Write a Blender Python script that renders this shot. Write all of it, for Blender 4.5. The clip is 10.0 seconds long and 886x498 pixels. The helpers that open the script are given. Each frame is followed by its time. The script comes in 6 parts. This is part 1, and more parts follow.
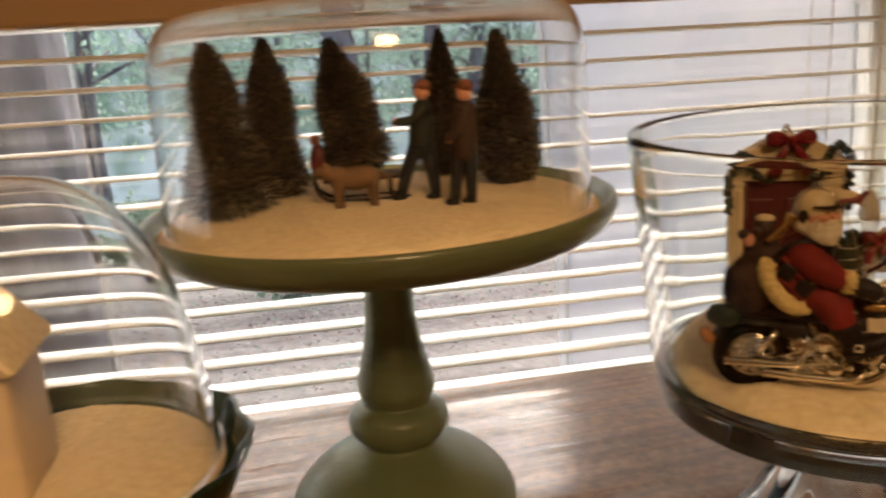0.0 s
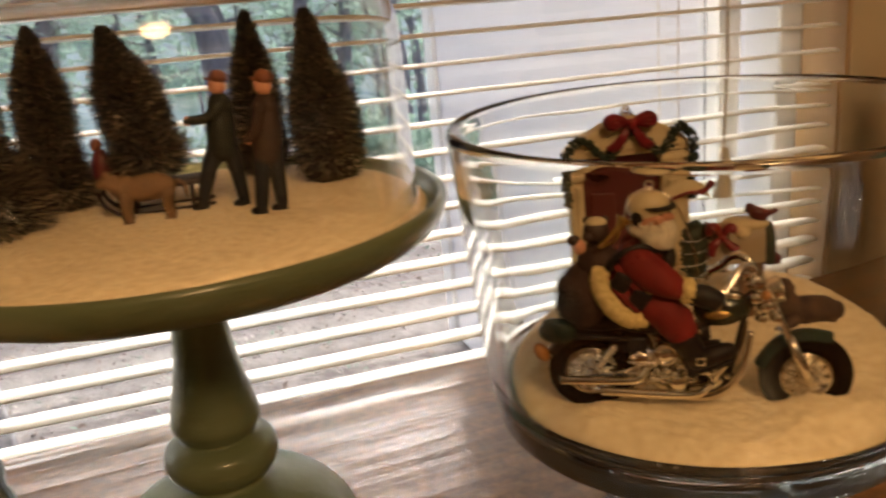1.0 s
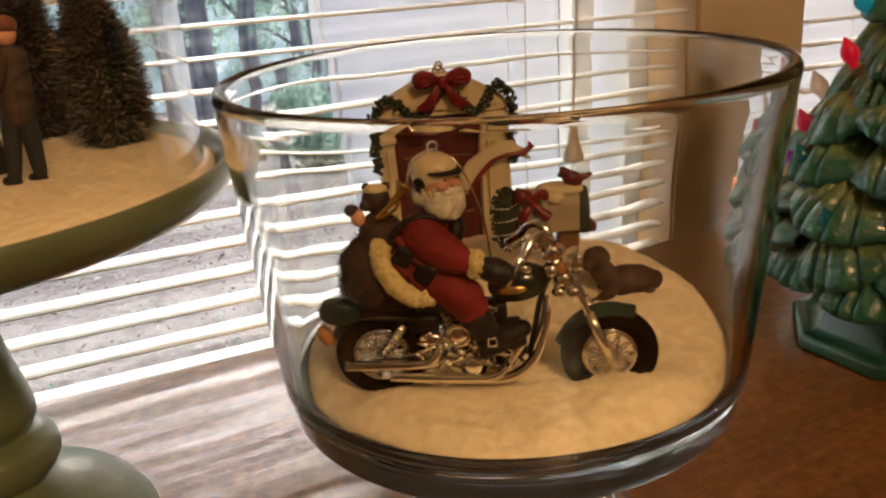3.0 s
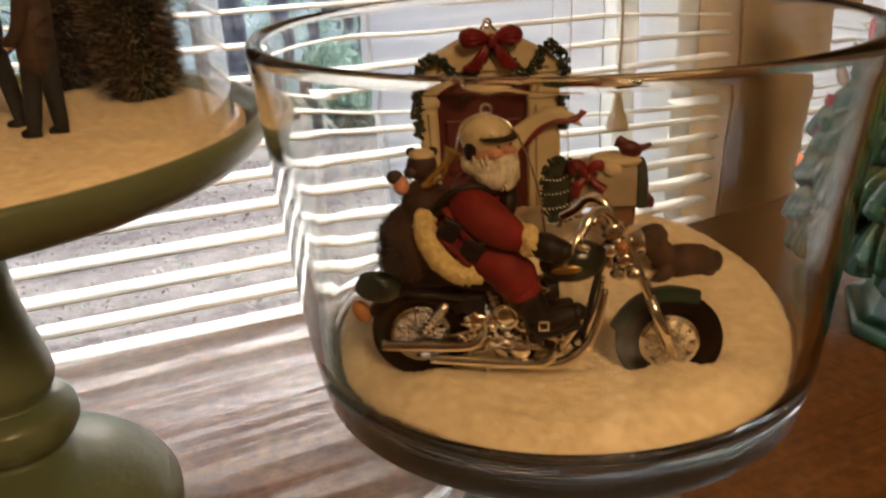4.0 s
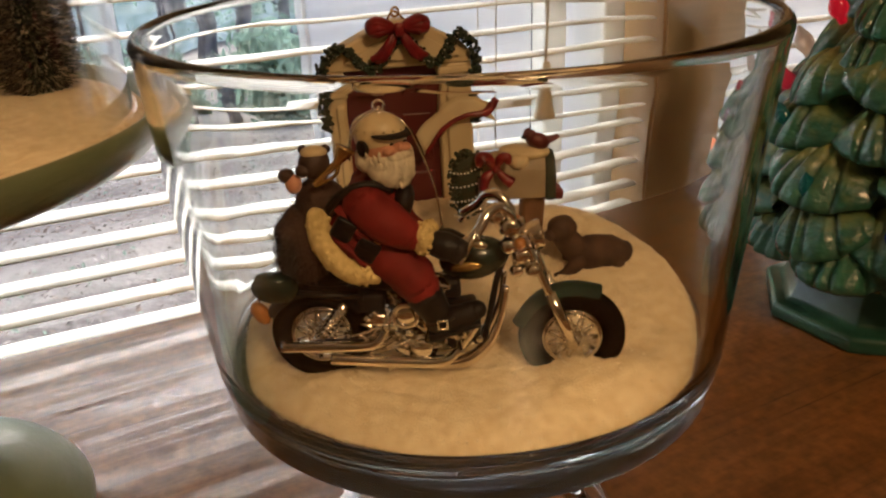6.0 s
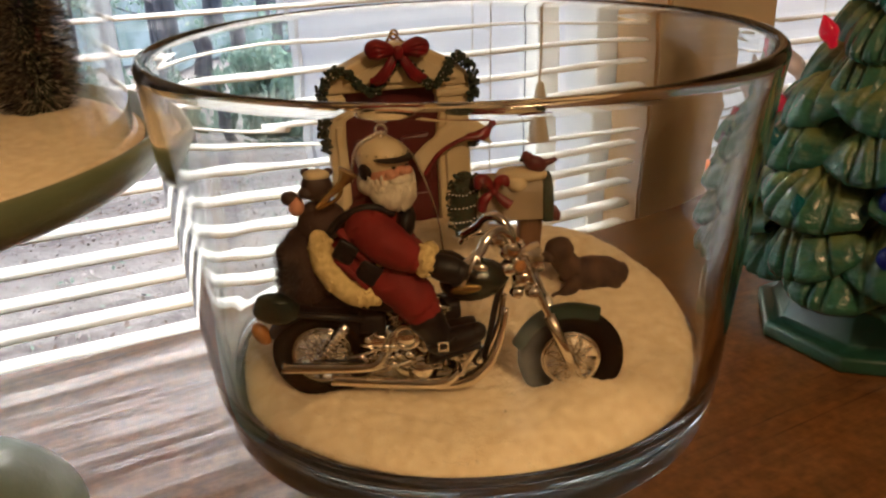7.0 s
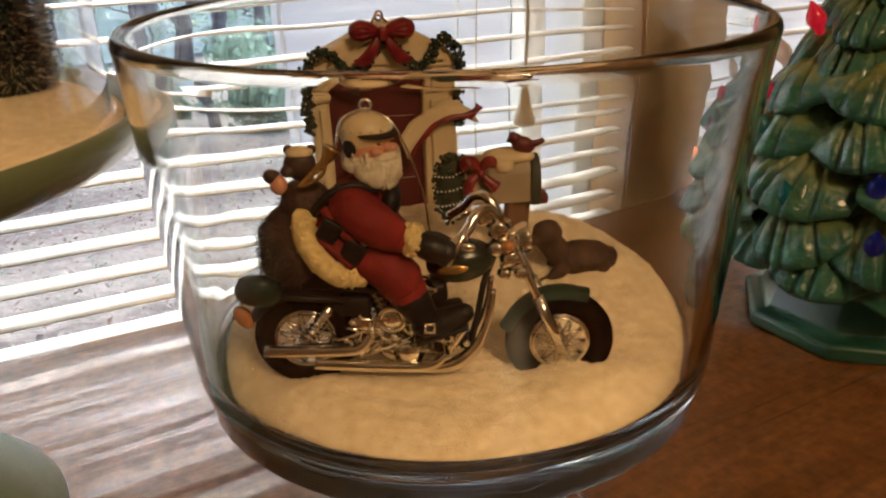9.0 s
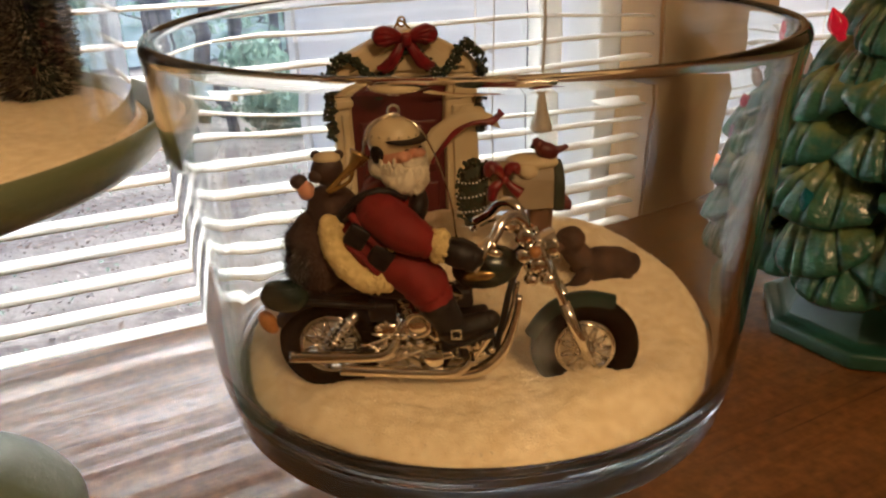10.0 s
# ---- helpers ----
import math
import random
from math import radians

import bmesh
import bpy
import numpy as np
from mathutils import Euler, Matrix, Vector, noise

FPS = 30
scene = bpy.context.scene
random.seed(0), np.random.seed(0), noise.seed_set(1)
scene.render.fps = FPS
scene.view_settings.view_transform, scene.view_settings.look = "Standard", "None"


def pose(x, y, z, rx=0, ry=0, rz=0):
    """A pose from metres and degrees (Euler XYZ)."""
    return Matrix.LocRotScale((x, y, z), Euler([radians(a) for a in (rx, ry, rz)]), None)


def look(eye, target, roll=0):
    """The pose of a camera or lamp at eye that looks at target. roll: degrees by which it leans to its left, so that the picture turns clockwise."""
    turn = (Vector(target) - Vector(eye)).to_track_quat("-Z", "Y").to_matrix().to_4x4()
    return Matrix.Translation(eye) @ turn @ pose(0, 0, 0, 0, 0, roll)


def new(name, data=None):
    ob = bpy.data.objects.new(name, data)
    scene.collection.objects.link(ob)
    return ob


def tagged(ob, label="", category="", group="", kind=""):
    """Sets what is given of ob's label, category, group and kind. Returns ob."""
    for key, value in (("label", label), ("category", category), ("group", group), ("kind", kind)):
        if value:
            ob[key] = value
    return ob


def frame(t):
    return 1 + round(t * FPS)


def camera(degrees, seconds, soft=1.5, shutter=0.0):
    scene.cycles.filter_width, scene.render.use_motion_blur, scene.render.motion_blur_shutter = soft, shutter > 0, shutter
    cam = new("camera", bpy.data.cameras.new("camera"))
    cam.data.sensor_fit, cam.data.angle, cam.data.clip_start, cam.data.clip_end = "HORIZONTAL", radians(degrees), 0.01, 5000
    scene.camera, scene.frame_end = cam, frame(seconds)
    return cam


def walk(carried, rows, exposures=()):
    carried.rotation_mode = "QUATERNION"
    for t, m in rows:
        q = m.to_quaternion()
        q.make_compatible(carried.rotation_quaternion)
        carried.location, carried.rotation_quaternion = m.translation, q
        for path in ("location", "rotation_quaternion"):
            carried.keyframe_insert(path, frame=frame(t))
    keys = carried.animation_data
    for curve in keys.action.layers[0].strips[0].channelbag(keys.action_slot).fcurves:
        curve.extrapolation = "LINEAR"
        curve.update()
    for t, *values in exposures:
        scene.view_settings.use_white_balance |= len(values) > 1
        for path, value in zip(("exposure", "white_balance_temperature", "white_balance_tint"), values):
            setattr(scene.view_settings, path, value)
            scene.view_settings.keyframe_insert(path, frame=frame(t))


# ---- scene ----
cam = camera(54.3, 10.0, soft=2.2, shutter=0.5)
PATH = [
    (0, (0.005, 0.013, 0.263), (0.431, 1.905, -0.228), -3.8),
    (0.5, (0.038, 0.035, 0.263), (0.596, 1.879, -0.275), -5.1),
    (1, (0.053, 0.054, 0.268), (0.706, 1.85, -0.322), -5.1),
    (1.5, (0.076, 0.039, 0.257), (0.921, 1.736, -0.381), -4.2),
    (2, (0.091, 0.047, 0.256), (1.022, 1.689, -0.405), -4.0),
    (2.5, (0.101, 0.059, 0.256), (1.003, 1.713, -0.413), -4.3),
    (3.8, (0.108, 0.087, 0.25), (0.888, 1.785, -0.464), -3.0),
    (4, (0.109, 0.092, 0.249), (0.891, 1.775, -0.497), -2.8),
    (4.5, (0.113, 0.083, 0.246), (0.966, 1.709, -0.547), -2.2),
    (5, (0.118, 0.076, 0.25), (0.986, 1.701, -0.527), -2.2),
    (6.5, (0.128, 0.096, 0.252), (1.001, 1.709, -0.545), -2.6),
    (7, (0.123, 0.091, 0.254), (1.024, 1.707, -0.506), -2.0),
    (7.5, (0.118, 0.099, 0.245), (1.004, 1.716, -0.53), -2.2),
    (8, (0.119, 0.098, 0.249), (1.044, 1.695, -0.522), -1.6),
    (8.5, (0.119, 0.097, 0.249), (1.051, 1.692, -0.52), -1.2),
    (9, (0.124, 0.094, 0.247), (1.054, 1.691, -0.518), -1.7),
    (9.5, (0.121, 0.094, 0.246), (1.045, 1.696, -0.515), -1.8),
    (10, (0.12, 0.097, 0.247), (1.034, 1.709, -0.505), -1.7),
]
walk(cam, [(t, look(eye, target, roll)) for t, eye, target, roll in PATH], exposures=[(0, 1.9, 6500, 10), (1, 1.98, 6500, 10), (2.5, 2.13, 6200, 9.5), (4.5, 2.02, 6200, 9), (6.5, 2.03, 6000, 8.5), (8, 2.2, 5900, 8.5), (10, 2.16, 5900, 8.5)])

# ---- world, sun, lamps, exposure ----
world = bpy.data.worlds.new("sky")
scene.world = world
world.use_nodes = True
wn, wl = world.node_tree.nodes, world.node_tree.links
sky = wn.new("ShaderNodeTexSky")
sky.sky_type, sky.sun_disc, sky.sun_elevation, sky.sun_rotation = "NISHITA", False, radians(42), radians(15)
sky.dust_density, sky.air_density, sky.ozone_density = 7.0, 0.6, 0.3
wl.new(sky.outputs[0], wn["Background"].inputs[0])
wn["Background"].inputs[1].default_value = 0.15
sun = new("sun", bpy.data.lights.new("sun", "SUN"))
sun.data.energy, sun.data.angle, sun.data.color = 0.75, radians(30), (0.93, 0.97, 1.0)
sun.matrix_world = look((1.8, 6.5, 6.0), (0, 0, 0))
lamp_light = new("lamp_light", bpy.data.lights.new("lamp_light", "AREA"))
lamp_light.data.shape, lamp_light.data.size = "DISK", 0.34
lamp_light.data.energy, lamp_light.data.color = 2.3, (1.0, 0.6, 0.27)
lamp_light.matrix_world = look((0.1, -1.05, 1.2), (0.27, 0.3, 0.1))


# ---- materials ----
def material(name, colour, rough=0.5, metal=0.0, second=None, scale=20.0, bump=0.0, bump_scale=200.0, stretch=(1, 1, 1), spec=0.5, coat=0.0, vary=0.0, detail=6.0, sheen=0.0):
    """Principled surface with mottling between two colours and fine relief."""
    m = bpy.data.materials.new(name)
    m.use_nodes = True
    n, l = m.node_tree.nodes, m.node_tree.links
    p = n["Principled BSDF"]
    p.inputs["Roughness"].default_value, p.inputs["Metallic"].default_value = rough, metal
    p.inputs["Specular IOR Level"].default_value = spec
    p.inputs["Coat Weight"].default_value = coat
    p.inputs["Coat Roughness"].default_value = 0.08
    p.inputs["Sheen Weight"].default_value = sheen
    co = n.new("ShaderNodeTexCoord")
    mp = n.new("ShaderNodeMapping")
    mp.inputs["Scale"].default_value = stretch
    l.new(co.outputs["Object"], mp.inputs[0])
    second = second or tuple(c * 0.72 for c in colour)
    t = n.new("ShaderNodeTexNoise")
    t.inputs["Scale"].default_value, t.inputs["Detail"].default_value = scale, detail
    l.new(mp.outputs[0], t.inputs["Vector"])
    r = n.new("ShaderNodeValToRGB")
    r.color_ramp.elements[0].position, r.color_ramp.elements[1].position = 0.35, 0.65
    r.color_ramp.elements[0].color, r.color_ramp.elements[1].color = (*second, 1), (*colour, 1)
    l.new(t.outputs[0], r.inputs[0])
    out = r.outputs[0]
    if vary:
        info = n.new("ShaderNodeObjectInfo")
        hsv = n.new("ShaderNodeHueSaturation")
        mr = n.new("ShaderNodeMapRange")
        mr.inputs["To Min"].default_value, mr.inputs["To Max"].default_value = 1 - vary, 1 + vary
        l.new(info.outputs["Random"], mr.inputs[0])
        l.new(mr.outputs[0], hsv.inputs["Value"])
        l.new(out, hsv.inputs["Color"])
        out = hsv.outputs[0]
    l.new(out, p.inputs["Base Color"])
    if bump:
        b = n.new("ShaderNodeTexNoise")
        b.inputs["Scale"].default_value, b.inputs["Detail"].default_value = bump_scale, 4
        l.new(mp.outputs[0], b.inputs["Vector"])
        bp = n.new("ShaderNodeBump")
        bp.inputs["Strength"].default_value, bp.inputs["Distance"].default_value = bump, (0.55 if name == "sparkling_snow" else 0.3) / bump_scale
        l.new(b.outputs[0], bp.inputs["Height"])
        l.new(bp.outputs[0], p.inputs["Normal"])
    return m


def glass(name, tint=(1, 1, 1), rough=0.0):
    m = bpy.data.materials.new(name)
    m.use_nodes = True
    p = m.node_tree.nodes["Principled BSDF"]
    p.inputs["Base Color"].default_value = (*tint, 1)
    p.inputs["Roughness"].default_value = rough
    p.inputs["IOR"].default_value = 1.47
    p.inputs["Transmission Weight"].default_value = 1.0
    return m


def bulb_material(name, colour, glow):
    m = bpy.data.materials.new(name)
    m.use_nodes = True
    p = m.node_tree.nodes["Principled BSDF"]
    p.inputs["Base Color"].default_value = (*colour, 1)
    p.inputs["Roughness"].default_value = 0.15
    p.inputs["Transmission Weight"].default_value = 0.55
    p.inputs["Emission Color"].default_value = (*colour, 1)
    p.inputs["Emission Strength"].default_value = glow
    return m


def wood_material():
    """Orange-brown varnished boards, grain along x, with soft waves in the varnish."""
    m = bpy.data.materials.new("varnished_wood")
    m.use_nodes = True
    n, l = m.node_tree.nodes, m.node_tree.links
    p = n["Principled BSDF"]
    co = n.new("ShaderNodeTexCoord")
    mp = n.new("ShaderNodeMapping")
    mp.inputs["Scale"].default_value = (0.7, 9.0, 1.0)
    l.new(co.outputs["Object"], mp.inputs[0])
    big = n.new("ShaderNodeTexNoise")
    big.inputs["Scale"].default_value, big.inputs["Detail"].default_value, big.inputs["Distortion"].default_value = 3.5, 5, 0.8
    l.new(mp.outputs[0], big.inputs["Vector"])
    mp2 = n.new("ShaderNodeMapping")
    mp2.inputs["Scale"].default_value = (6.0, 220.0, 1.0)
    l.new(co.outputs["Object"], mp2.inputs[0])
    fine = n.new("ShaderNodeTexNoise")
    fine.inputs["Scale"].default_value, fine.inputs["Detail"].default_value = 1.5, 6
    l.new(mp2.outputs[0], fine.inputs["Vector"])
    r = n.new("ShaderNodeValToRGB")
    e = r.color_ramp.elements
    e[0].position, e[0].color = 0.3, (0.14, 0.052, 0.014, 1)
    e[1].position, e[1].color = 0.72, (0.27, 0.115, 0.034, 1)
    mid = r.color_ramp.elements.new(0.5)
    mid.color = (0.2, 0.079, 0.022, 1)
    mix = n.new("ShaderNodeMath")
    mix.operation = "MULTIPLY_ADD"
    mix.inputs[1].default_value = 0.28
    l.new(fine.outputs[0], mix.inputs[0])
    sub = n.new("ShaderNodeMath")
    sub.operation = "MULTIPLY"
    sub.inputs[1].default_value = 0.72
    l.new(big.outputs[0], sub.inputs[0])
    l.new(sub.outputs[0], mix.inputs[2])
    l.new(mix.outputs[0], r.inputs[0])
    pores = n.new("ShaderNodeValToRGB")
    pores.color_ramp.elements[0].position, pores.color_ramp.elements[1].position = 0.27, 0.36
    pores.color_ramp.elements[0].color = (0.35, 0.28, 0.22, 1)
    l.new(fine.outputs[0], pores.inputs[0])
    dark = n.new("ShaderNodeMix")
    dark.data_type, dark.blend_type = "RGBA", "MULTIPLY"
    dark.inputs["Factor"].default_value = 0.8
    l.new(r.outputs[0], dark.inputs["A"])
    l.new(pores.outputs[0], dark.inputs["B"])
    spot = n.new("ShaderNodeTexNoise")
    spot.inputs["Scale"].default_value, spot.inputs["Detail"].default_value = 170, 5
    l.new(co.outputs["Object"], spot.inputs["Vector"])
    tone = n.new("ShaderNodeMapRange")
    tone.inputs["From Min"].default_value, tone.inputs["From Max"].default_value = 0.3, 0.7
    tone.inputs["To Min"].default_value, tone.inputs["To Max"].default_value = 0.72, 1.25
    l.new(spot.outputs[0], tone.inputs[0])
    mottle = n.new("ShaderNodeHueSaturation")
    l.new(tone.outputs[0], mottle.inputs["Value"])
    l.new(dark.outputs["Result"], mottle.inputs["Color"])
    l.new(mottle.outputs[0], p.inputs["Base Color"])
    rr = n.new("ShaderNodeMapRange")
    rr.inputs["To Min"].default_value, rr.inputs["To Max"].default_value = 0.22, 0.42
    l.new(big.outputs[0], rr.inputs[0])
    l.new(rr.outputs[0], p.inputs["Roughness"])
    p.inputs["Coat Weight"].default_value, p.inputs["Coat Roughness"].default_value = 0.85, 0.095
    p.inputs["Specular IOR Level"].default_value = 0.15
    wav = n.new("ShaderNodeTexNoise")
    wav.inputs["Scale"].default_value, wav.inputs["Detail"].default_value = 4.0, 2
    l.new(mp.outputs[0], wav.inputs["Vector"])
    bp = n.new("ShaderNodeBump")
    bp.inputs["Strength"].default_value, bp.inputs["Distance"].default_value = 0.33, 0.005
    l.new(wav.outputs[0], bp.inputs["Height"])
    bp2 = n.new("ShaderNodeBump")
    bp2.inputs["Strength"].default_value, bp2.inputs["Distance"].default_value = 0.25, 0.0006
    l.new(fine.outputs[0], bp2.inputs["Height"])
    l.new(bp.outputs[0], bp2.inputs["Normal"])
    l.new(bp2.outputs[0], p.inputs["Normal"])
    l.new(bp2.outputs[0], p.inputs["Coat Normal"])
    return m


WOOD = wood_material()
GLASS = glass("clear_glass", (0.97, 0.99, 0.985))
# Clear base tinted grey to stand in for its dark internal reflections.
SHADED_BASE = glass("base_glass_painted_dark", (0.13, 0.15, 0.15), 0.05)
SHADED_BASE.node_tree.nodes["Principled BSDF"].inputs["Transmission Weight"].default_value = 0.55
THIN = glass("dome_glass", (0.985, 0.99, 0.99))
PANE = glass("window_glass", (0.98, 0.99, 0.99))
SNOW = material("sparkling_snow", (0.85, 0.72, 0.5), 0.75, second=(0.72, 0.57, 0.35), scale=260, detail=12, bump=1.0, bump_scale=1500, spec=0.6)
GRAIN = material("snow_crystals", (0.93, 0.87, 0.74), 0.22, second=(0.85, 0.75, 0.56), scale=900, spec=0.8)
GREEN = material("sage_green_glaze", (0.19, 0.23, 0.125), 0.38, second=(0.155, 0.195, 0.095), scale=14, stretch=(1, 1, 3), bump=0.18, bump_scale=70, coat=0.35)
DARKGREEN = material("dark_green_glaze", (0.03, 0.06, 0.035), 0.2, scale=15, bump=0.05, bump_scale=80, coat=0.4)
CREAM = material("cream_wall_paint", (0.78, 0.66, 0.47), 0.7, second=(0.74, 0.62, 0.44), scale=4, bump=0.15, bump_scale=300)
TRIM = material("tan_wood_trim", (0.55, 0.37, 0.19), 0.45, second=(0.48, 0.31, 0.15), scale=3, stretch=(1, 8, 1), bump=0.1, bump_scale=90)
WHITE = material("white_window_paint", (0.8, 0.8, 0.78), 0.4, second=(0.74, 0.74, 0.72), scale=6, bump=0.1, bump_scale=150)
SLAT = material("white_slat_paint", (0.82, 0.79, 0.72), 0.38, second=(0.78, 0.74, 0.66), scale=5, stretch=(1, 12, 12), bump=0.08, bump_scale=120, vary=0.04)
CORD = material("beige_cord", (0.75, 0.68, 0.56), 0.8, scale=300, bump=0.4, bump_scale=1500)
TASSEL = material("pale_wood_tassel", (0.8, 0.7, 0.54), 0.45, scale=60, stretch=(1, 1, 0.2))
CEIL = material("ceiling_paint", (0.75, 0.72, 0.66), 0.8, scale=5)
FLOOR = material("oak_floor", (0.22, 0.12, 0.06), 0.4, scale=5, stretch=(1, 12, 1))
RED = material("matte_red_paint", (0.2, 0.011, 0.009), 0.7, second=(0.13, 0.006, 0.006), scale=120, bump=0.6, bump_scale=330, spec=0.3)
BRIGHTRED = material("satin_red_ribbon", (0.24, 0.014, 0.018), 0.3, second=(0.13, 0.008, 0.012), scale=160, bump=0.2, bump_scale=400)
FUR = material("yellowed_fur_trim", (0.72, 0.55, 0.24), 0.8, second=(0.5, 0.36, 0.13), scale=500, bump=1.0, bump_scale=700)
BEARD = material("cream_beard", (0.8, 0.71, 0.54), 0.65, second=(0.62, 0.54, 0.4), scale=320, stretch=(1.6, 1.6, 0.6), bump=1.0, bump_scale=420)
SKIN = material("painted_face", (0.68, 0.34, 0.21), 0.5, second=(0.58, 0.25, 0.15), scale=260)
HELMET = material("ivory_helmet", (0.76, 0.63, 0.38), 0.4, second=(0.66, 0.52, 0.3), scale=150, bump=0.08, bump_scale=400)
BLACK = material("black_paint", (0.007, 0.007, 0.008), 0.45, spec=0.3, scale=90, bump=0.2, bump_scale=500)
RUBBER = material("black_rubber", (0.006, 0.006, 0.006), 0.9, spec=0.02, scale=200, bump=0.3, bump_scale=900)
RUBBER.node_tree.nodes["Principled BSDF"].inputs["IOR"].default_value = 1.08
SACK = material("brown_sack", (0.06, 0.028, 0.02), 0.8, second=(0.03, 0.014, 0.011), scale=120, bump=0.8, bump_scale=350)
TOY = material("dark_brown_toy", (0.04, 0.02, 0.015), 0.6, second=(0.04, 0.02, 0.015), scale=180, bump=0.5, bump_scale=500)
CHROME = material("chrome_plate", (0.92, 0.87, 0.78), 0.1, 1.0, second=(0.84, 0.78, 0.68), scale=120, bump=0.05, bump_scale=300)
BRASS = material("brass_paint", (0.65, 0.42, 0.14), 0.25, 0.9, scale=160)
TANK = material("dark_green_tank", (0.007, 0.018, 0.013), 0.25, scale=90, coat=0.2)
TEAL = material("dark_teal_fender", (0.006, 0.026, 0.018), 0.4, second=(0.005, 0.018, 0.013), scale=120, spec=0.3)
AMBER = material("amber_lens", (0.45, 0.18, 0.04), 0.3, scale=200)
IVORY = material("ivory_resin", (0.7, 0.58, 0.36), 0.5, second=(0.6, 0.47, 0.27), scale=70, bump=0.2, bump_scale=300)
DOORRED = material("dark_red_door", (0.1, 0.009, 0.011), 0.45, second=(0.09, 0.01, 0.01), scale=80, bump=0.15, bump_scale=300)
LEAFGREEN = material("garland_green", (0.018, 0.04, 0.02), 0.6, second=(0.03, 0.03, 0.014), scale=500, bump=1.0, bump_scale=900)
FROST = material("frost_dots", (0.8, 0.78, 0.7), 0.6, scale=500)
TAN = material("mailbox_tan", (0.36, 0.28, 0.18), 0.5, second=(0.3, 0.23, 0.14), scale=90, bump=0.2, bump_scale=350)
POSTBROWN = material("brown_post", (0.2, 0.095, 0.04), 0.6, scale=60, stretch=(3, 3, 0.5), bump=0.4, bump_scale=260)
DOGFUR = material("brown_dog_fur", (0.085, 0.042, 0.024), 0.75, second=(0.028, 0.014, 0.01), scale=140, bump=0.9, bump_scale=500)
ANIMAL = material("tan_animal_fur", (0.2, 0.11, 0.05), 0.7, second=(0.13, 0.07, 0.03), scale=130, bump=0.6, bump_scale=450)
DENIM = material("dark_blue_cloth", (0.006, 0.008, 0.012), 0.7, scale=120, bump=0.3, bump_scale=600)
JACKET = material("dark_green_cloth", (0.008, 0.013, 0.009), 0.7, scale=120, bump=0.4, bump_scale=600)
COAT = material("brown_cloth", (0.042, 0.018, 0.01), 0.7, scale=120, bump=0.4, bump_scale=600)
HAIR = material("ginger_cap", (0.24, 0.08, 0.035), 0.6, second=(0.15, 0.04, 0.018), scale=200, bump=0.4, bump_scale=600)


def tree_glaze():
    """Thick green glaze, olive on the swell of each branch and blue-green towards its lip."""
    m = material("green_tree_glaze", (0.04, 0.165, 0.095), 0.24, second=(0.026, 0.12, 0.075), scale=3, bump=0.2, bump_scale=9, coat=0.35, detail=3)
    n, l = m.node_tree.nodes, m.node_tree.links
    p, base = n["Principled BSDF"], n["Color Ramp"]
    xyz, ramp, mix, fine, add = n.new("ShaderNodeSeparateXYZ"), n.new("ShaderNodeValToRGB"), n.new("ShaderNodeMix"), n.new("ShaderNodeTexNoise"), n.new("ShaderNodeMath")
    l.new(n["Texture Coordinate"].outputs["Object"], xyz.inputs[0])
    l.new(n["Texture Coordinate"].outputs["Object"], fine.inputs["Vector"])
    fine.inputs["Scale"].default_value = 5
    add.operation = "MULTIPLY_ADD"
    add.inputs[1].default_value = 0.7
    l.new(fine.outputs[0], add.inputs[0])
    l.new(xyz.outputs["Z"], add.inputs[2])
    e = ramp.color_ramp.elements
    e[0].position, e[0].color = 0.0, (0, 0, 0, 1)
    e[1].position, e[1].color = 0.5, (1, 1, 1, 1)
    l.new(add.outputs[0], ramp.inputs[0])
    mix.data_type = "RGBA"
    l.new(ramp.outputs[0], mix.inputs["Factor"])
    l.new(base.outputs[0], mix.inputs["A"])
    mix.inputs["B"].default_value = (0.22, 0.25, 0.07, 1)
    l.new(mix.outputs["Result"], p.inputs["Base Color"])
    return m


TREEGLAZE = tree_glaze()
TREEBASE = material("green_base_glaze", (0.035, 0.135, 0.085), 0.3, second=(0.02, 0.08, 0.05), scale=20, bump=0.08, bump_scale=120, coat=0.5)
BRISTLE = material("dark_bristles", (0.018, 0.022, 0.014), 0.7, second=(0.028, 0.019, 0.012), scale=60)
BRISTLETIP = material("pale_bristle_tips", (0.48, 0.38, 0.26), 0.5, second=(0.16, 0.115, 0.07), scale=60)
WIRE = material("twisted_wire", (0.2, 0.19, 0.17), 0.4, 0.8, scale=300)
BARK = material("tree_bark", (0.23, 0.23, 0.25), 0.9, second=(0.09, 0.09, 0.1), scale=9, stretch=(1, 1, 0.25), bump=1.0, bump_scale=14)
LEAF = material("green_leaves", (0.16, 0.25, 0.16), 0.6, second=(0.11, 0.18, 0.12), scale=1.3)
LITTER = material("leaf_litter_ground", (0.16, 0.145, 0.14), 0.9, second=(0.07, 0.06, 0.058), scale=16, bump=1.0, bump_scale=22, detail=9)
SIDING = material("white_siding", (0.8, 0.8, 0.81), 0.55, second=(0.74, 0.74, 0.75), scale=2, bump=0.1, bump_scale=40)
CLAY = material("pale_ceramic_house", (0.7, 0.56, 0.4), 0.5, second=(0.62, 0.48, 0.33), scale=30, bump=0.15, bump_scale=200)
SHADE = bulb_material("lamp_shade", (1.0, 0.7, 0.4), 0.6)


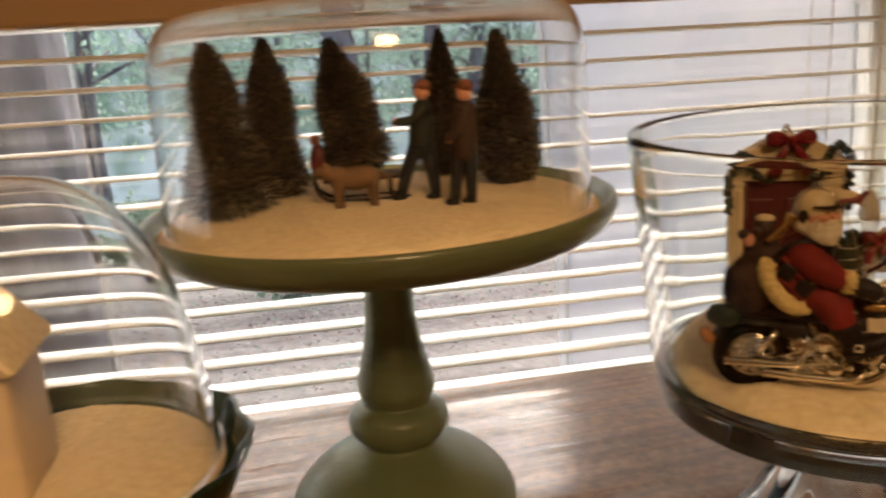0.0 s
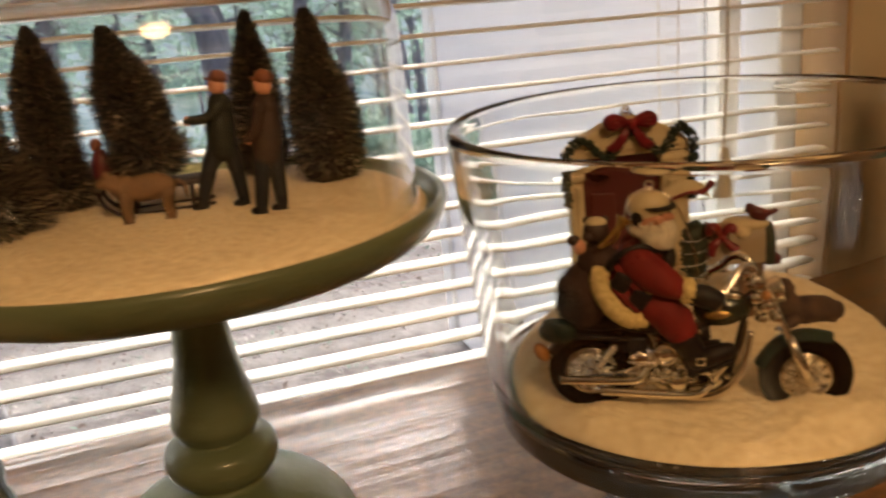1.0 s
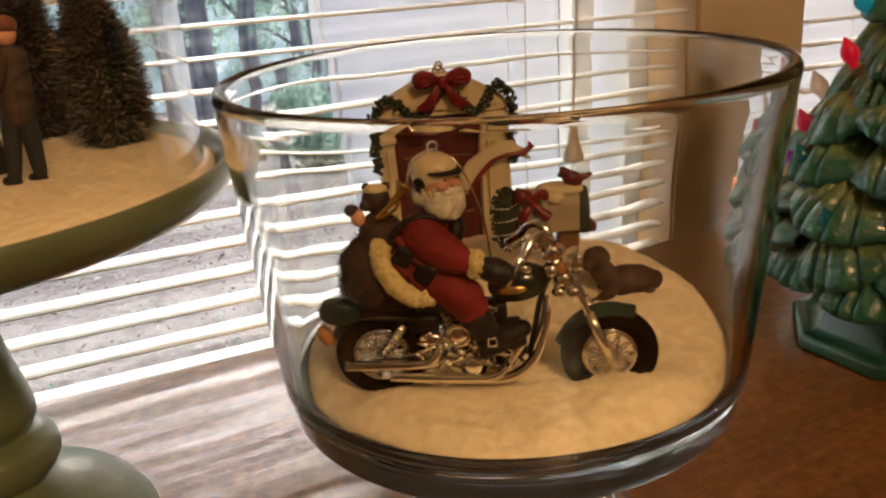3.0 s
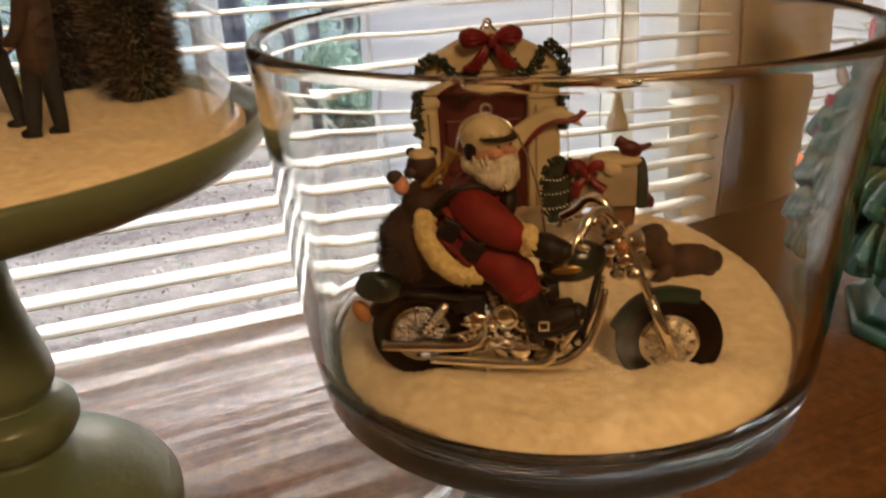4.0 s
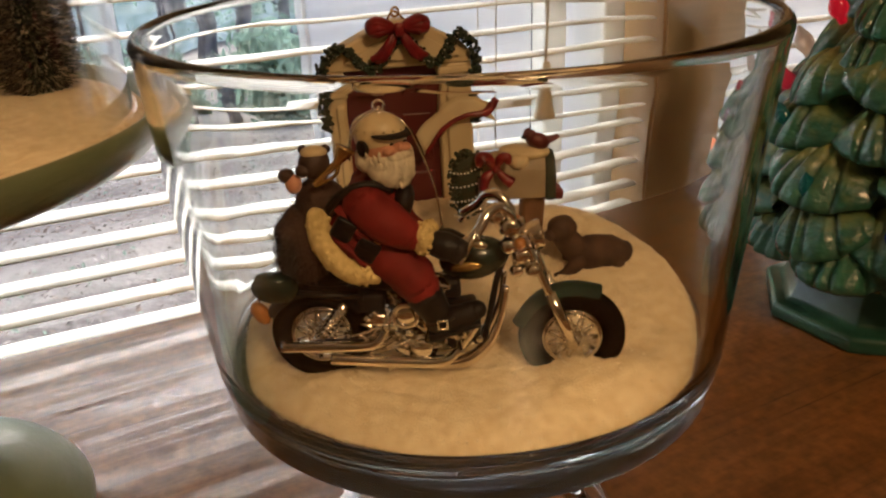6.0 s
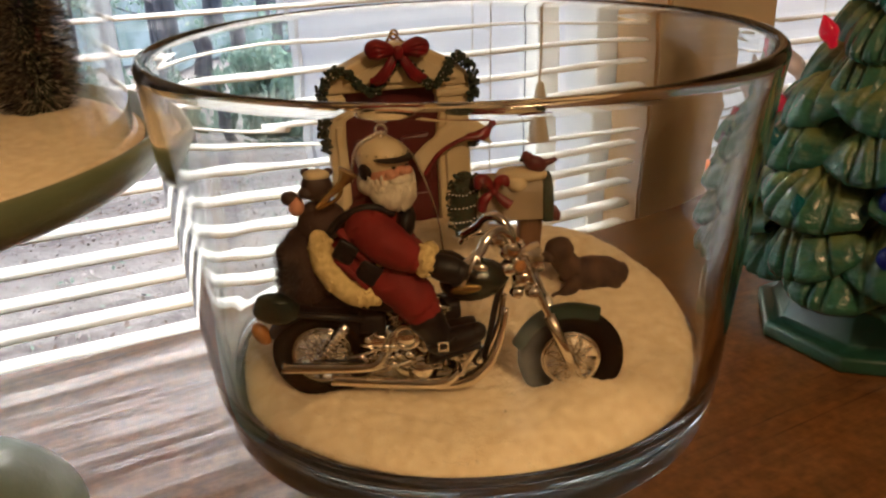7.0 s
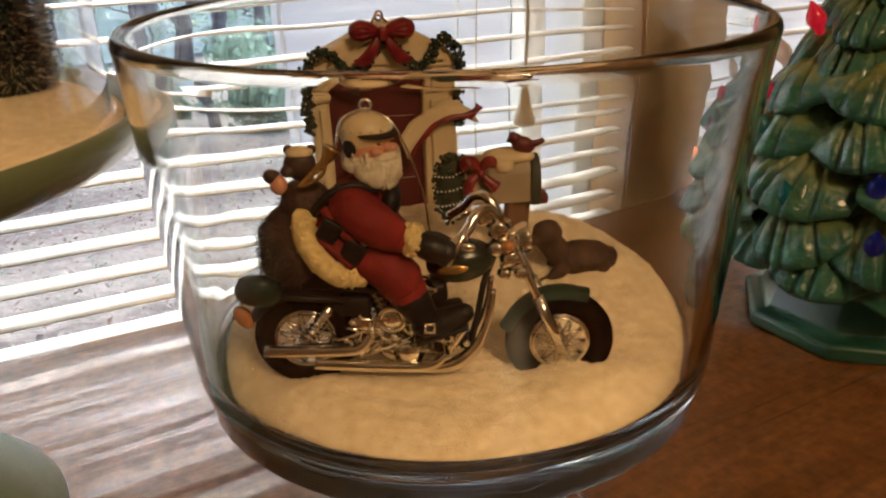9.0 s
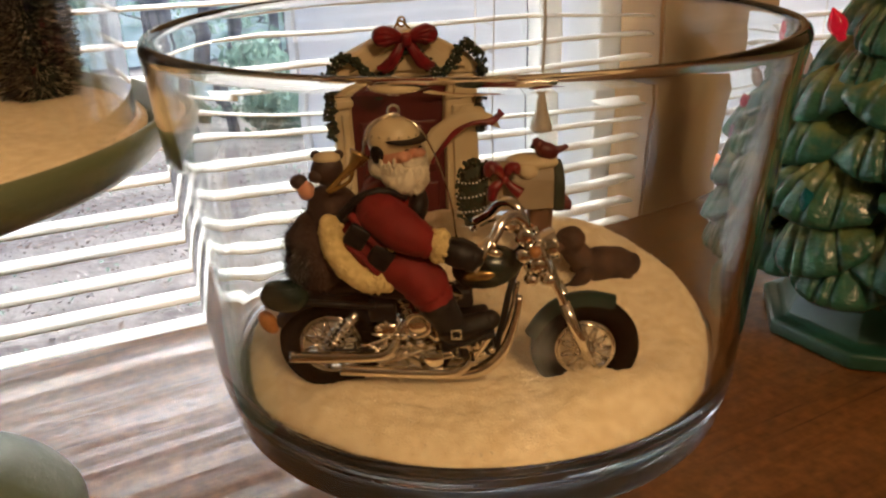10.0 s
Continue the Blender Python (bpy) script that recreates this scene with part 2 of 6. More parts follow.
def add_translucency(m, amount, colour):
    """Lets light through thin leaves."""
    n, l = m.node_tree.nodes, m.node_tree.links
    t, mix = n.new("ShaderNodeBsdfTranslucent"), n.new("ShaderNodeMixShader")
    t.inputs[0].default_value, mix.inputs[0].default_value = (*colour, 1), amount
    l.new(n["Principled BSDF"].outputs[0], mix.inputs[1])
    l.new(t.outputs[0], mix.inputs[2])
    l.new(mix.outputs[0], n["Material Output"].inputs[0])


add_translucency(LEAF, 0.45, (0.27, 0.4, 0.35))


# ---- mesh helpers ----
def part(name, bm, mats, parent=None, label="", at=None, smooth=True, auto=None):
    """Links a bmesh as one mesh object, under parent if given."""
    me = bpy.data.meshes.new(name)
    if smooth:
        for f in bm.faces:
            f.smooth = True
    bm.to_mesh(me)
    bm.free()
    for m in mats if isinstance(mats, (list, tuple)) else [mats]:
        me.materials.append(m)
    if auto:
        me.set_sharp_from_angle(angle=radians(auto))
    ob = new(name, me)
    if parent:
        ob.parent = parent
    if at is not None:
        ob.matrix_basis = at
    if label:
        tagged(ob, label)
    return ob


def thing(name, m, label, category, group="", kind=""):
    """An Empty at the base of a thing."""
    ob = new(name)
    ob.empty_display_size = 0.01
    ob.matrix_basis = m
    return tagged(ob, label, category, group, kind)


def lathe(profile, n=64, wave=None):
    """A body of revolution from (radius, z) pairs; closed when the pairs come back to the axis or the start."""
    bm = bmesh.new()
    rings = []
    for r, z in profile:
        if r < 1e-6:
            rings.append([bm.verts.new((0, 0, z))])
        else:
            rings.append([bm.verts.new(((r + (wave(a, z) if wave else 0)) * math.cos(a), (r + (wave(a, z) if wave else 0)) * math.sin(a), z)) for a in (2 * math.pi * i / n for i in range(n))])
    for a, b in zip(rings, rings[1:]):
        for i in range(n):
            j = (i + 1) % n
            if len(a) == 1 and len(b) == 1:
                break
            if len(a) == 1:
                bm.faces.new((a[0], b[j], b[i]))
            elif len(b) == 1:
                bm.faces.new((a[i], a[j], b[0]))
            else:
                bm.faces.new((a[i], a[j], b[j], b[i]))
    bmesh.ops.remove_doubles(bm, verts=bm.verts, dist=1e-6)
    bmesh.ops.recalc_face_normals(bm, faces=bm.faces)
    return bm


def smooth_profile(points, steps=6):
    """Catmull-Rom through (radius, z) pairs."""
    out = []
    for i in range(len(points) - 1):
        p0, p1, p2, p3 = points[max(i - 1, 0)], points[i], points[i + 1], points[min(i + 2, len(points) - 1)]
        for s in range(steps):
            t = s / steps
            out.append(tuple(max(0.0, 0.5 * (2 * b + (c - a) * t + (2 * a - 5 * b + 4 * c - d) * t * t + (3 * b - a - 3 * c + d) * t ** 3)) if k == 0 else 0.5 * (2 * b + (c - a) * t + (2 * a - 5 * b + 4 * c - d) * t * t + (3 * b - a - 3 * c + d) * t ** 3) for k, (a, b, c, d) in enumerate(zip(p0, p1, p2, p3))))
    return out + [tuple(points[-1])]


def tube(bm, points, radius, n=8, mat=0, steps=4, closed=False):
    """A round rod through points (smoothed); radius may be a list, one a point."""
    pts = [Vector(p) for p in points]
    rad = radius if isinstance(radius, (list, tuple)) else [radius] * len(pts)
    path, rr = [], []
    count = len(pts)
    for i in range(count if closed else count - 1):
        if closed:
            p0, p1, p2, p3 = (pts[(i + k) % count] for k in (-1, 0, 1, 2))
        else:
            p0, p1, p2, p3 = pts[max(i - 1, 0)], pts[i], pts[i + 1], pts[min(i + 2, count - 1)]
        r1, r2 = rad[i], rad[(i + 1) % count]
        for s in range(steps):
            t = s / steps
            path.append(0.5 * (2 * p1 + (p2 - p0) * t + (2 * p0 - 5 * p1 + 4 * p2 - p3) * t * t + (3 * p1 - p0 - 3 * p2 + p3) * t ** 3))
            rr.append(r1 + (r2 - r1) * t)
    if not closed:
        path.append(pts[-1])
        rr.append(rad[-1])
    rings = []
    m = len(path)
    for i, p in enumerate(path):
        d = (path[(i + 1) % m] - path[i - 1]) if closed else (path[min(i + 1, m - 1)] - path[max(i - 1, 0)])
        d.normalize()
        side = d.cross(Vector((0.13, 0.97, 0.21)))
        side.normalize()
        up = side.cross(d)
        rings.append([bm.verts.new(p + rr[i] * (math.cos(a) * side + math.sin(a) * up)) for a in (2 * math.pi * k / n for k in range(n))])
    faces = []
    for i in range(m if closed else m - 1):
        a, b = rings[i], rings[(i + 1) % m]
        for k in range(n):
            faces.append(bm.faces.new((a[k], a[(k + 1) % n], b[(k + 1) % n], b[k])))
    if not closed:
        faces.append(bm.faces.new(rings[0][::-1]))
        faces.append(bm.faces.new(rings[-1]))
    for f in faces:
        f.material_index = mat
    return bm


def blob(bm, c, r, rot=(0, 0, 0), mat=0, rough=0.0, freq=200.0, sub=3):
    """An ellipsoid with an uneven skin, added to bm."""
    got = bmesh.ops.create_icosphere(bm, subdivisions=sub, radius=1.0)["verts"]
    m = pose(*c, *rot) @ Matrix.Diagonal((*r, 1))
    for v in got:
        p = m @ v.co
        if rough:
            d = (p - Vector(c)).normalized()
            p = p + d * rough * noise.noise(p * freq)
        v.co = p
    for f in {f for v in got for f in v.link_faces}:
        f.material_index = mat
    return bm


def block(bm, c, s, rot=(0, 0, 0), mat=0, bevel=0.0):
    """A box of size s at c with rounded edges, added to bm."""
    one = bmesh.new()
    bmesh.ops.create_cube(one, size=1.0)
    for v in one.verts:
        v.co = Vector((v.co.x * s[0], v.co.y * s[1], v.co.z * s[2]))
    if bevel:
        bmesh.ops.bevel(one, geom=list(one.edges), offset=bevel, segments=2, profile=0.5, affect="EDGES")
    m = pose(*c, *rot)
    made = [bm.verts.new(m @ v.co) for v in one.verts]
    one.verts.index_update()
    for f in one.faces:
        bm.faces.new([made[v.index] for v in f.verts]).material_index = mat
    one.free()
    return bm


def ring(bm, c, big, small, rot=(90, 0, 0), n=40, k=12, mat=0, squash=1.0):
    """A torus added to bm."""
    m = pose(*c, *rot)
    vs = [[bm.verts.new(m @ Vector(((big + small * math.cos(b)) * math.cos(a), (big + small * math.cos(b)) * math.sin(a), squash * small * math.sin(b)))) for b in (2 * math.pi * j / k for j in range(k))] for a in (2 * math.pi * i / n for i in range(n))]
    for i in range(n):
        for j in range(k):
            bm.faces.new((vs[i][j], vs[(i + 1) % n][j], vs[(i + 1) % n][(j + 1) % k], vs[i][(j + 1) % k])).material_index = mat
    return bm


def prism(bm, outline, depth, m=None, mat=0):
    """A plate: an outline in the x-z plane with thickness along y."""
    m = m or Matrix()
    a = [bm.verts.new(m @ Vector((x, -depth / 2, z))) for x, z in outline]
    b = [bm.verts.new(m @ Vector((x, depth / 2, z))) for x, z in outline]
    fs = [bm.faces.new(a), bm.faces.new(b[::-1])]
    for i in range(len(a)):
        j = (i + 1) % len(a)
        fs.append(bm.faces.new((a[j], a[i], b[i], b[j])))
    for f in fs:
        f.material_index = mat
    return bm


# ---- the room ----
WALL = pose(0, 0.637, 0, 0, 0, -2.0)
GROUND_Z, FLOOR_Z, CEIL_Z = -1.35, -0.75, 1.68


def wall_box(name, lo, hi, mat, m=None, kind="structure", label="", category="wall", bevel=0.0):
    bm = block(bmesh.new(), [(a + b) / 2 for a, b in zip(lo, hi)], [b - a for a, b in zip(lo, hi)], bevel=bevel)
    ob = part(name, bm, mat, at=m, smooth=False)
    return tagged(ob, label, category, kind=kind)


WINDOWS = ((-1.05, 0.632), (0.748, 1.42))
SILL_Z, HEAD_Z = -0.42, 0.292


def build_north_wall():
    wall = thing("wall_north", WALL, "cream painted wall with two window openings", "wall", kind="structure")
    pieces = [((-2.2, 0, FLOOR_Z), (2.9, 0.12, SILL_Z)), ((-2.2, 0, HEAD_Z), (2.9, 0.12, CEIL_Z)), ((-2.2, 0, SILL_Z), (WINDOWS[0][0], 0.12, HEAD_Z)), ((WINDOWS[0][1], 0, SILL_Z), (WINDOWS[1][0], 0.12, HEAD_Z)), ((WINDOWS[1][1], 0, SILL_Z), (2.9, 0.12, HEAD_Z))]
    for lo, hi in pieces:
        part("wall_panel", block(bmesh.new(), [(a + b) / 2 for a, b in zip(lo, hi)], [b - a for a, b in zip(lo, hi)]), CREAM, wall, smooth=False)


def build_window(name, x0, x1):
    win = thing(name, WALL, "white painted window with clear glass behind a blind", "window", kind="structure")
    y = 0.075
    frame_parts = [((x0, y - 0.02, SILL_Z), (x0 + 0.03, y + 0.03, HEAD_Z)), ((x1 - 0.026, y - 0.02, SILL_Z), (x1, y + 0.03, HEAD_Z)), ((x0, y - 0.02, SILL_Z), (x1, y + 0.03, SILL_Z + 0.04)), ((x0, y - 0.02, HEAD_Z - 0.012), (x1, y + 0.03, HEAD_Z))]
    for i, (lo, hi) in enumerate(frame_parts):
        if i > 1:
            lo, hi = (x0 + 0.031, lo[1], lo[2]), (x1 - 0.027, hi[1], hi[2])
        part("window_frame", block(bmesh.new(), [(a + b) / 2 for a, b in zip(lo, hi)], [b - a for a, b in zip(lo, hi)], bevel=0.003), WHITE, win, smooth=False)
    stile = ((x1 - 0.083, y - 0.012, SILL_Z + 0.041), (x1 - 0.060, y + 0.022, HEAD_Z - 0.013))
    part("sash_stile", block(bmesh.new(), [(a + b) / 2 for a, b in zip(*stile)], [b - a for a, b in zip(*stile)], bevel=0.003), WHITE, win, smooth=False)
    pane = part("pane", block(bmesh.new(), ((x0 + x1) / 2 - 0.02, y + 0.006, (SILL_Z + HEAD_Z) / 2), (x1 - x0 - 0.13, 0.003, HEAD_Z - SILL_Z - 0.06)), PANE, win, smooth=False)
    pane.visible_shadow = False
    sill = ((x0 + 0.002, 0.0, SILL_Z), (x1 - 0.002, y - 0.021, SILL_Z + 0.02))
    part("window_sill", block(bmesh.new(), [(a + b) / 2 for a, b in zip(*sill)], [b - a for a, b in zip(*sill)], bevel=0.004), WHITE, win, smooth=False)
    jamb = ((x1 - 0.0035, 0.002, SILL_Z + 0.021), (x1 + 0.004, y - 0.021, HEAD_Z - 0.001))
    part("jamb_lining", block(bmesh.new(), [(a + b) / 2 for a, b in zip(*jamb)], [b - a for a, b in zip(*jamb)]), TRIM, win, smooth=False)


def build_blind(x0, x1, ladders, cord_x):
    """A wooden blind with open slats in the window recess."""
    blind = thing("window_blind", WALL @ pose(0, 0.014, 0, 0, 0.9, 0), "white wooden venetian blind with open slats", "blind", "window blinds")
    length, width, thick, pitch = x1 - x0 - 0.02, 0.0254, 0.0026, 0.0208
    mid = (x0 + x1) / 2 - 0.004
    bm = bmesh.new()
    outline = []
    for i in range(9):
        s = -1 + 2 * i / 8
        outline.append((s * width / 2, 0.0011 * (1 - s * s) + thick / 2 * math.sqrt(max(0.0, 1 - s ** 6))))
    lower = [(y, z - thick * math.sqrt(max(0.12, 1 - (2 * y / width) ** 6))) for y, z in outline]
    loop = outline + lower[::-1]
    prism(bm, loop, length, pose(0, 0, 0, 0, 0, 90))
    bmesh.ops.recalc_face_normals(bm, faces=bm.faces)
    first = part("slat", bm, SLAT, blind, smooth=True, auto=40)
    first.matrix_basis = pose(mid, 0, 0.0075 - 7 * pitch, -5.5, 0, 0)
    for k in range(-6, 13):
        ob = new("slat", first.data)
        ob.parent = blind
        ob.matrix_basis = pose(mid, 0, 0.0075 + k * pitch, -5.5 + random.uniform(-1, 1), 0, 0)
    part("headrail", block(bmesh.new(), (mid, -0.002, 0.302), (length, 0.034, 0.046), bevel=0.003), TRIM, blind, "tan wooden headrail", smooth=False)
    part("bottom_rail", block(bmesh.new(), (mid, 0, 0.0075 - 8 * pitch), (length, 0.026, 0.012), bevel=0.003), SLAT, blind, smooth=False)
    for lx in ladders:
        bm = bmesh.new()
        for dy in (-0.0135, 0.0135):
            tube(bm, [(lx, dy, 0.28), (lx, dy, 0.0075 - 8 * pitch)], 0.0005, 5, steps=1)
        for k in range(-7, 13):
            tube(bm, [(lx, -0.0135, 0.0055 + k * pitch), (lx, 0.0135, 0.0055 + k * pitch)], 0.0004, 4, steps=1)
        part("ladder_cord", bm, CORD, blind)
    if cord_x:
        bm = bmesh.new()
        tube(bm, [(cord_x, -0.0165, 0.282), (cord_x + 0.001, -0.018, 0.2), (cord_x - 0.001, -0.019, 0.115)], 0.0013, 6)
        part("pull_cord", bm, CORD, blind)
        bm = lathe(smooth_profile([(0, 0.036), (0.0026, 0.035), (0.005, 0.025), (0.0082, 0.009), (0.0078, 0.002), (0, 0)]), 20)
        part("tassel", bm, TASSEL, blind, at=pose(cord_x - 0.001, -0.021, 0.094))


def build_room():
    build_north_wall()
    for i, (x0, x1) in enumerate(WINDOWS):
        build_window("window_%d" % (i + 1), x0, x1)
    build_blind(*WINDOWS[0], (-0.62, -0.1, 0.462), 0.503)
    build_blind(*WINDOWS[1], (0.84, 1.3), None)
    wall_box("wall_west", (-2.3, -3.2, FLOOR_Z), (-2.18, 0.9, CEIL_Z), CREAM, label="cream painted side wall")
    wall_box("wall_east", (2.88, -3.2, FLOOR_Z), (3.0, 0.75, CEIL_Z), CREAM, label="cream painted side wall")
    wall_box("wall_south", (-2.3, -3.32, FLOOR_Z), (3.0, -3.2, CEIL_Z), CREAM, label="cream painted back wall")
    wall_box("floor", (-2.3, -3.2, FLOOR_Z - 0.1), (3.0, 0.72, FLOOR_Z), FLOOR, label="brown oak floor", category="floor")
    wall_box("ceiling", (-2.3, -3.2, CEIL_Z), (3.0, 0.9, CEIL_Z + 0.1), CEIL, label="off-white painted ceiling", category="ceiling")
    lamp = thing("pendant_lamp", pose(0.1, -1.05, CEIL_Z), "warm glowing pendant lamp with a round shade", "lamp")
    part("stem", lathe([(0, 0), (0.05, 0), (0.05, -0.012), (0.006, -0.02), (0.006, -0.2), (0, -0.2)], 24), WIRE, lamp)
    part("shade", lathe(smooth_profile([(0, -0.2), (0.07, -0.205), (0.15, -0.25), (0.19, -0.31), (0.185, -0.31), (0.145, -0.255), (0.07, -0.21), (0, -0.205)]), 40), SHADE, lamp)


def build_table():
    table = thing("wooden_table", pose(0, 0, FLOOR_Z), "varnished orange-brown wooden table against the window", "table")
    bm = bmesh.new()
    back = lambda x: 0.620 - 0.066 * x
    outline = [(-0.95, -0.4), (1.55, -0.4), (1.55, back(1.55)), (-0.95, back(-0.95))]
    top = [bm.verts.new((x, y, -FLOOR_Z)) for x, y in outline]
    low = [bm.verts.new((x, y, -FLOOR_Z - 0.032)) for x, y in outline]
    bm.faces.new(top)
    bm.faces.new(low[::-1])
    for i in range(4):
        j = (i + 1) % 4
        bm.faces.new((top[j], top[i], low[i], low[j]))
    bmesh.ops.recalc_face_normals(bm, faces=bm.faces)
    bmesh.ops.bevel(bm, geom=[e for e in bm.edges], offset=0.003, segments=2, profile=0.5, affect="EDGES")
    part("tabletop", bm, WOOD, table, smooth=False)
    for x, y in ((-0.85, -0.3), (1.45, -0.3), (-0.85, 0.55), (1.45, 0.42)):
        part("leg", block(bmesh.new(), (x, y, (-FLOOR_Z - 0.033) / 2), (0.07, 0.07, -FLOOR_Z - 0.033), bevel=0.006), WOOD, table, smooth=False)


build_room()
build_table()


# ---- glass bowl, domes, stands ----
def snow_bed(name, centre, radius, base, height, label, uneven=0.0012, ripple=0.03, seed=0.0, slope=(0, 0), mounds=(), n=260, rings=110, grains=9000):
    """A loose bed of imitation snow, rounded at its edge."""
    bm = bmesh.new()
    rows = []
    for j in range(rings + 1):
        s = j / rings
        row = []
        for i in range(n):
            a = 2 * math.pi * i / n
            edge = radius * (1 + ripple * noise.noise(Vector((2 * math.cos(a) + seed, 2 * math.sin(a), seed))))
            turn = min(1.0, max(0.0, (s - 0.7) / 0.22)) * math.pi / 2
            tuck = max(0.0, (s - 0.92) / 0.08)
            r = edge * (s / 0.7 * 0.82 if s < 0.7 else 0.82 + 0.18 * math.sin(turn) - 0.09 * tuck)
            x, y = r * math.cos(a), r * math.sin(a)
            fall = (0.42 + 0.58 * math.cos(turn)) * (1 - tuck)
            lift = uneven * (noise.noise(Vector((x * 45 + seed, y * 45, seed))) + 0.45 * noise.noise(Vector((x * 170, y * 170, seed))) + 0.35 * noise.noise(Vector((x * 600, y * 600, seed))))
            for mx, my, mh, mw in mounds:
                lift += mh * math.exp(-((x - mx) ** 2 + (y - my) ** 2) / mw ** 2)
            row.append(bm.verts.new((x, y, (height + max(0.0, slope[0] * x + slope[1] * y) ** 1.0 + lift) * fall + 0.0003)))
            if j == 0:
                break
        rows.append(row)
    for i in range(n):
        bm.faces.new((rows[0][0], rows[1][i], rows[1][(i + 1) % n]))
    for a, b in zip(rows[1:], rows[2:]):
        for i in range(n):
            bm.faces.new((a[i], b[i], b[(i + 1) % n], a[(i + 1) % n]))
    bm.faces.new([v for v in rows[-1]][::-1])
    grain = random.Random(int(seed * 10))
    top = [v.co.copy() for row in rows[2:int(rings * 0.93)] for v in row]
    for k in range(grains):
        c = top[grain.randrange(len(top))] + Vector((grain.gauss(0, 0.0004), grain.gauss(0, 0.0004), grain.uniform(-0.0002, 0.00005)))
        e = Euler((grain.uniform(0, 6), grain.uniform(0, 6), grain.uniform(0, 6))).to_matrix() * grain.uniform(0.00018, 0.0005)
        q = [bm.verts.new(c + e @ Vector(p)) for p in ((1, 0, -0.4), (-0.6, 0.8, -0.4), (-0.6, -0.8, -0.4), (0, 0, 0.9))]
        for face in ((0, 1, 2), (0, 3, 1), (1, 3, 2), (2, 3, 0)):
            bm.faces.new([q[i] for i in face]).material_index = 1
    ob = part(name, bm, [SNOW, GRAIN], at=pose(*centre[:2], base))
    return tagged(ob, label, "snow", kind="stuff")


BOWL = (0.2665, 0.334)
STAND = (0.073, 0.456)
DISH = (-0.087, 0.361)


def build_trifle_bowl():
    """A clear bowl on a heavy glass disc and a flared, fluted foot."""
    bowl = thing("trifle_bowl", pose(*BOWL, 0.0), "clear glass footed trifle bowl standing on the table", "bowl")
    foot = [(0, 0.060), (0.012, 0.0595), (0.0205, 0.053), (0.0255, 0.042), (0.034, 0.026), (0.046, 0.011), (0.054, 0.003), (0.0565, 0.0003), (0.0605, 0.0003), (0.0622, 0.002), (0.060, 0.006), (0.052, 0.0155), (0.0415, 0.030), (0.0335, 0.046), (0.029, 0.060), (0.0285, 0.072), (0.0305, 0.0815), (0.036, 0.0860)]
    flute = lambda a, z: 0.0016 * math.cos(8 * a) * max(0.0, min(1.0, (0.074 - z) / 0.02, z / 0.008))
    outer = [(0.036, 0.0862), (0.060, 0.0868), (0.0828, 0.0873)]
    disc = [(0.0828, 0.0873), (0.0856, 0.0877), (0.0864, 0.0887), (0.0878, 0.0962)]
    side = [(0.0878, 0.0962), (0.0881, 0.0970), (0.0885, 0.0980), (0.0891, 0.1010), (0.0900, 0.107), (0.0944, 0.150), (0.0985, 0.196), (0.0998, 0.2065), (0.1002, 0.2095), (0.0994, 0.2118), (0.0978, 0.2124), (0.0962, 0.2112), (0.0952, 0.206), (0.0908, 0.158), (0.0856, 0.112), (0.0842, 0.1055), (0.0822, 0.1005), (0.0785, 0.0982)]
    inner = [(0.0785, 0.0982), (0.06, 0.0979), (0.03, 0.0977), (0, 0.0976)]

    def ripple(a, z):
        if z > 0.1:
            return 0.0005 * noise.noise(Vector((2.4 * math.cos(a), 2.4 * math.sin(a), z * 48)))
        return flute(a, z)

    prof = smooth_profile(foot, 4)[:-1] + outer + disc[1:] + smooth_profile(side, 4)[1:] + inner[1:]
    bm = lathe(prof, 160, ripple)
    # Base band faces take the tint that imitates dark refraction.
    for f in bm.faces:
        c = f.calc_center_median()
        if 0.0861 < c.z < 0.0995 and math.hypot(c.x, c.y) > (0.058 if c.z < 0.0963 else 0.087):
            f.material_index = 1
    ob = part("vessel", bm, [GLASS, SHADED_BASE], bowl, "clear glass vessel, its heavy base tinted dark for inner reflections", auto=40)
    ob.visible_shadow = False


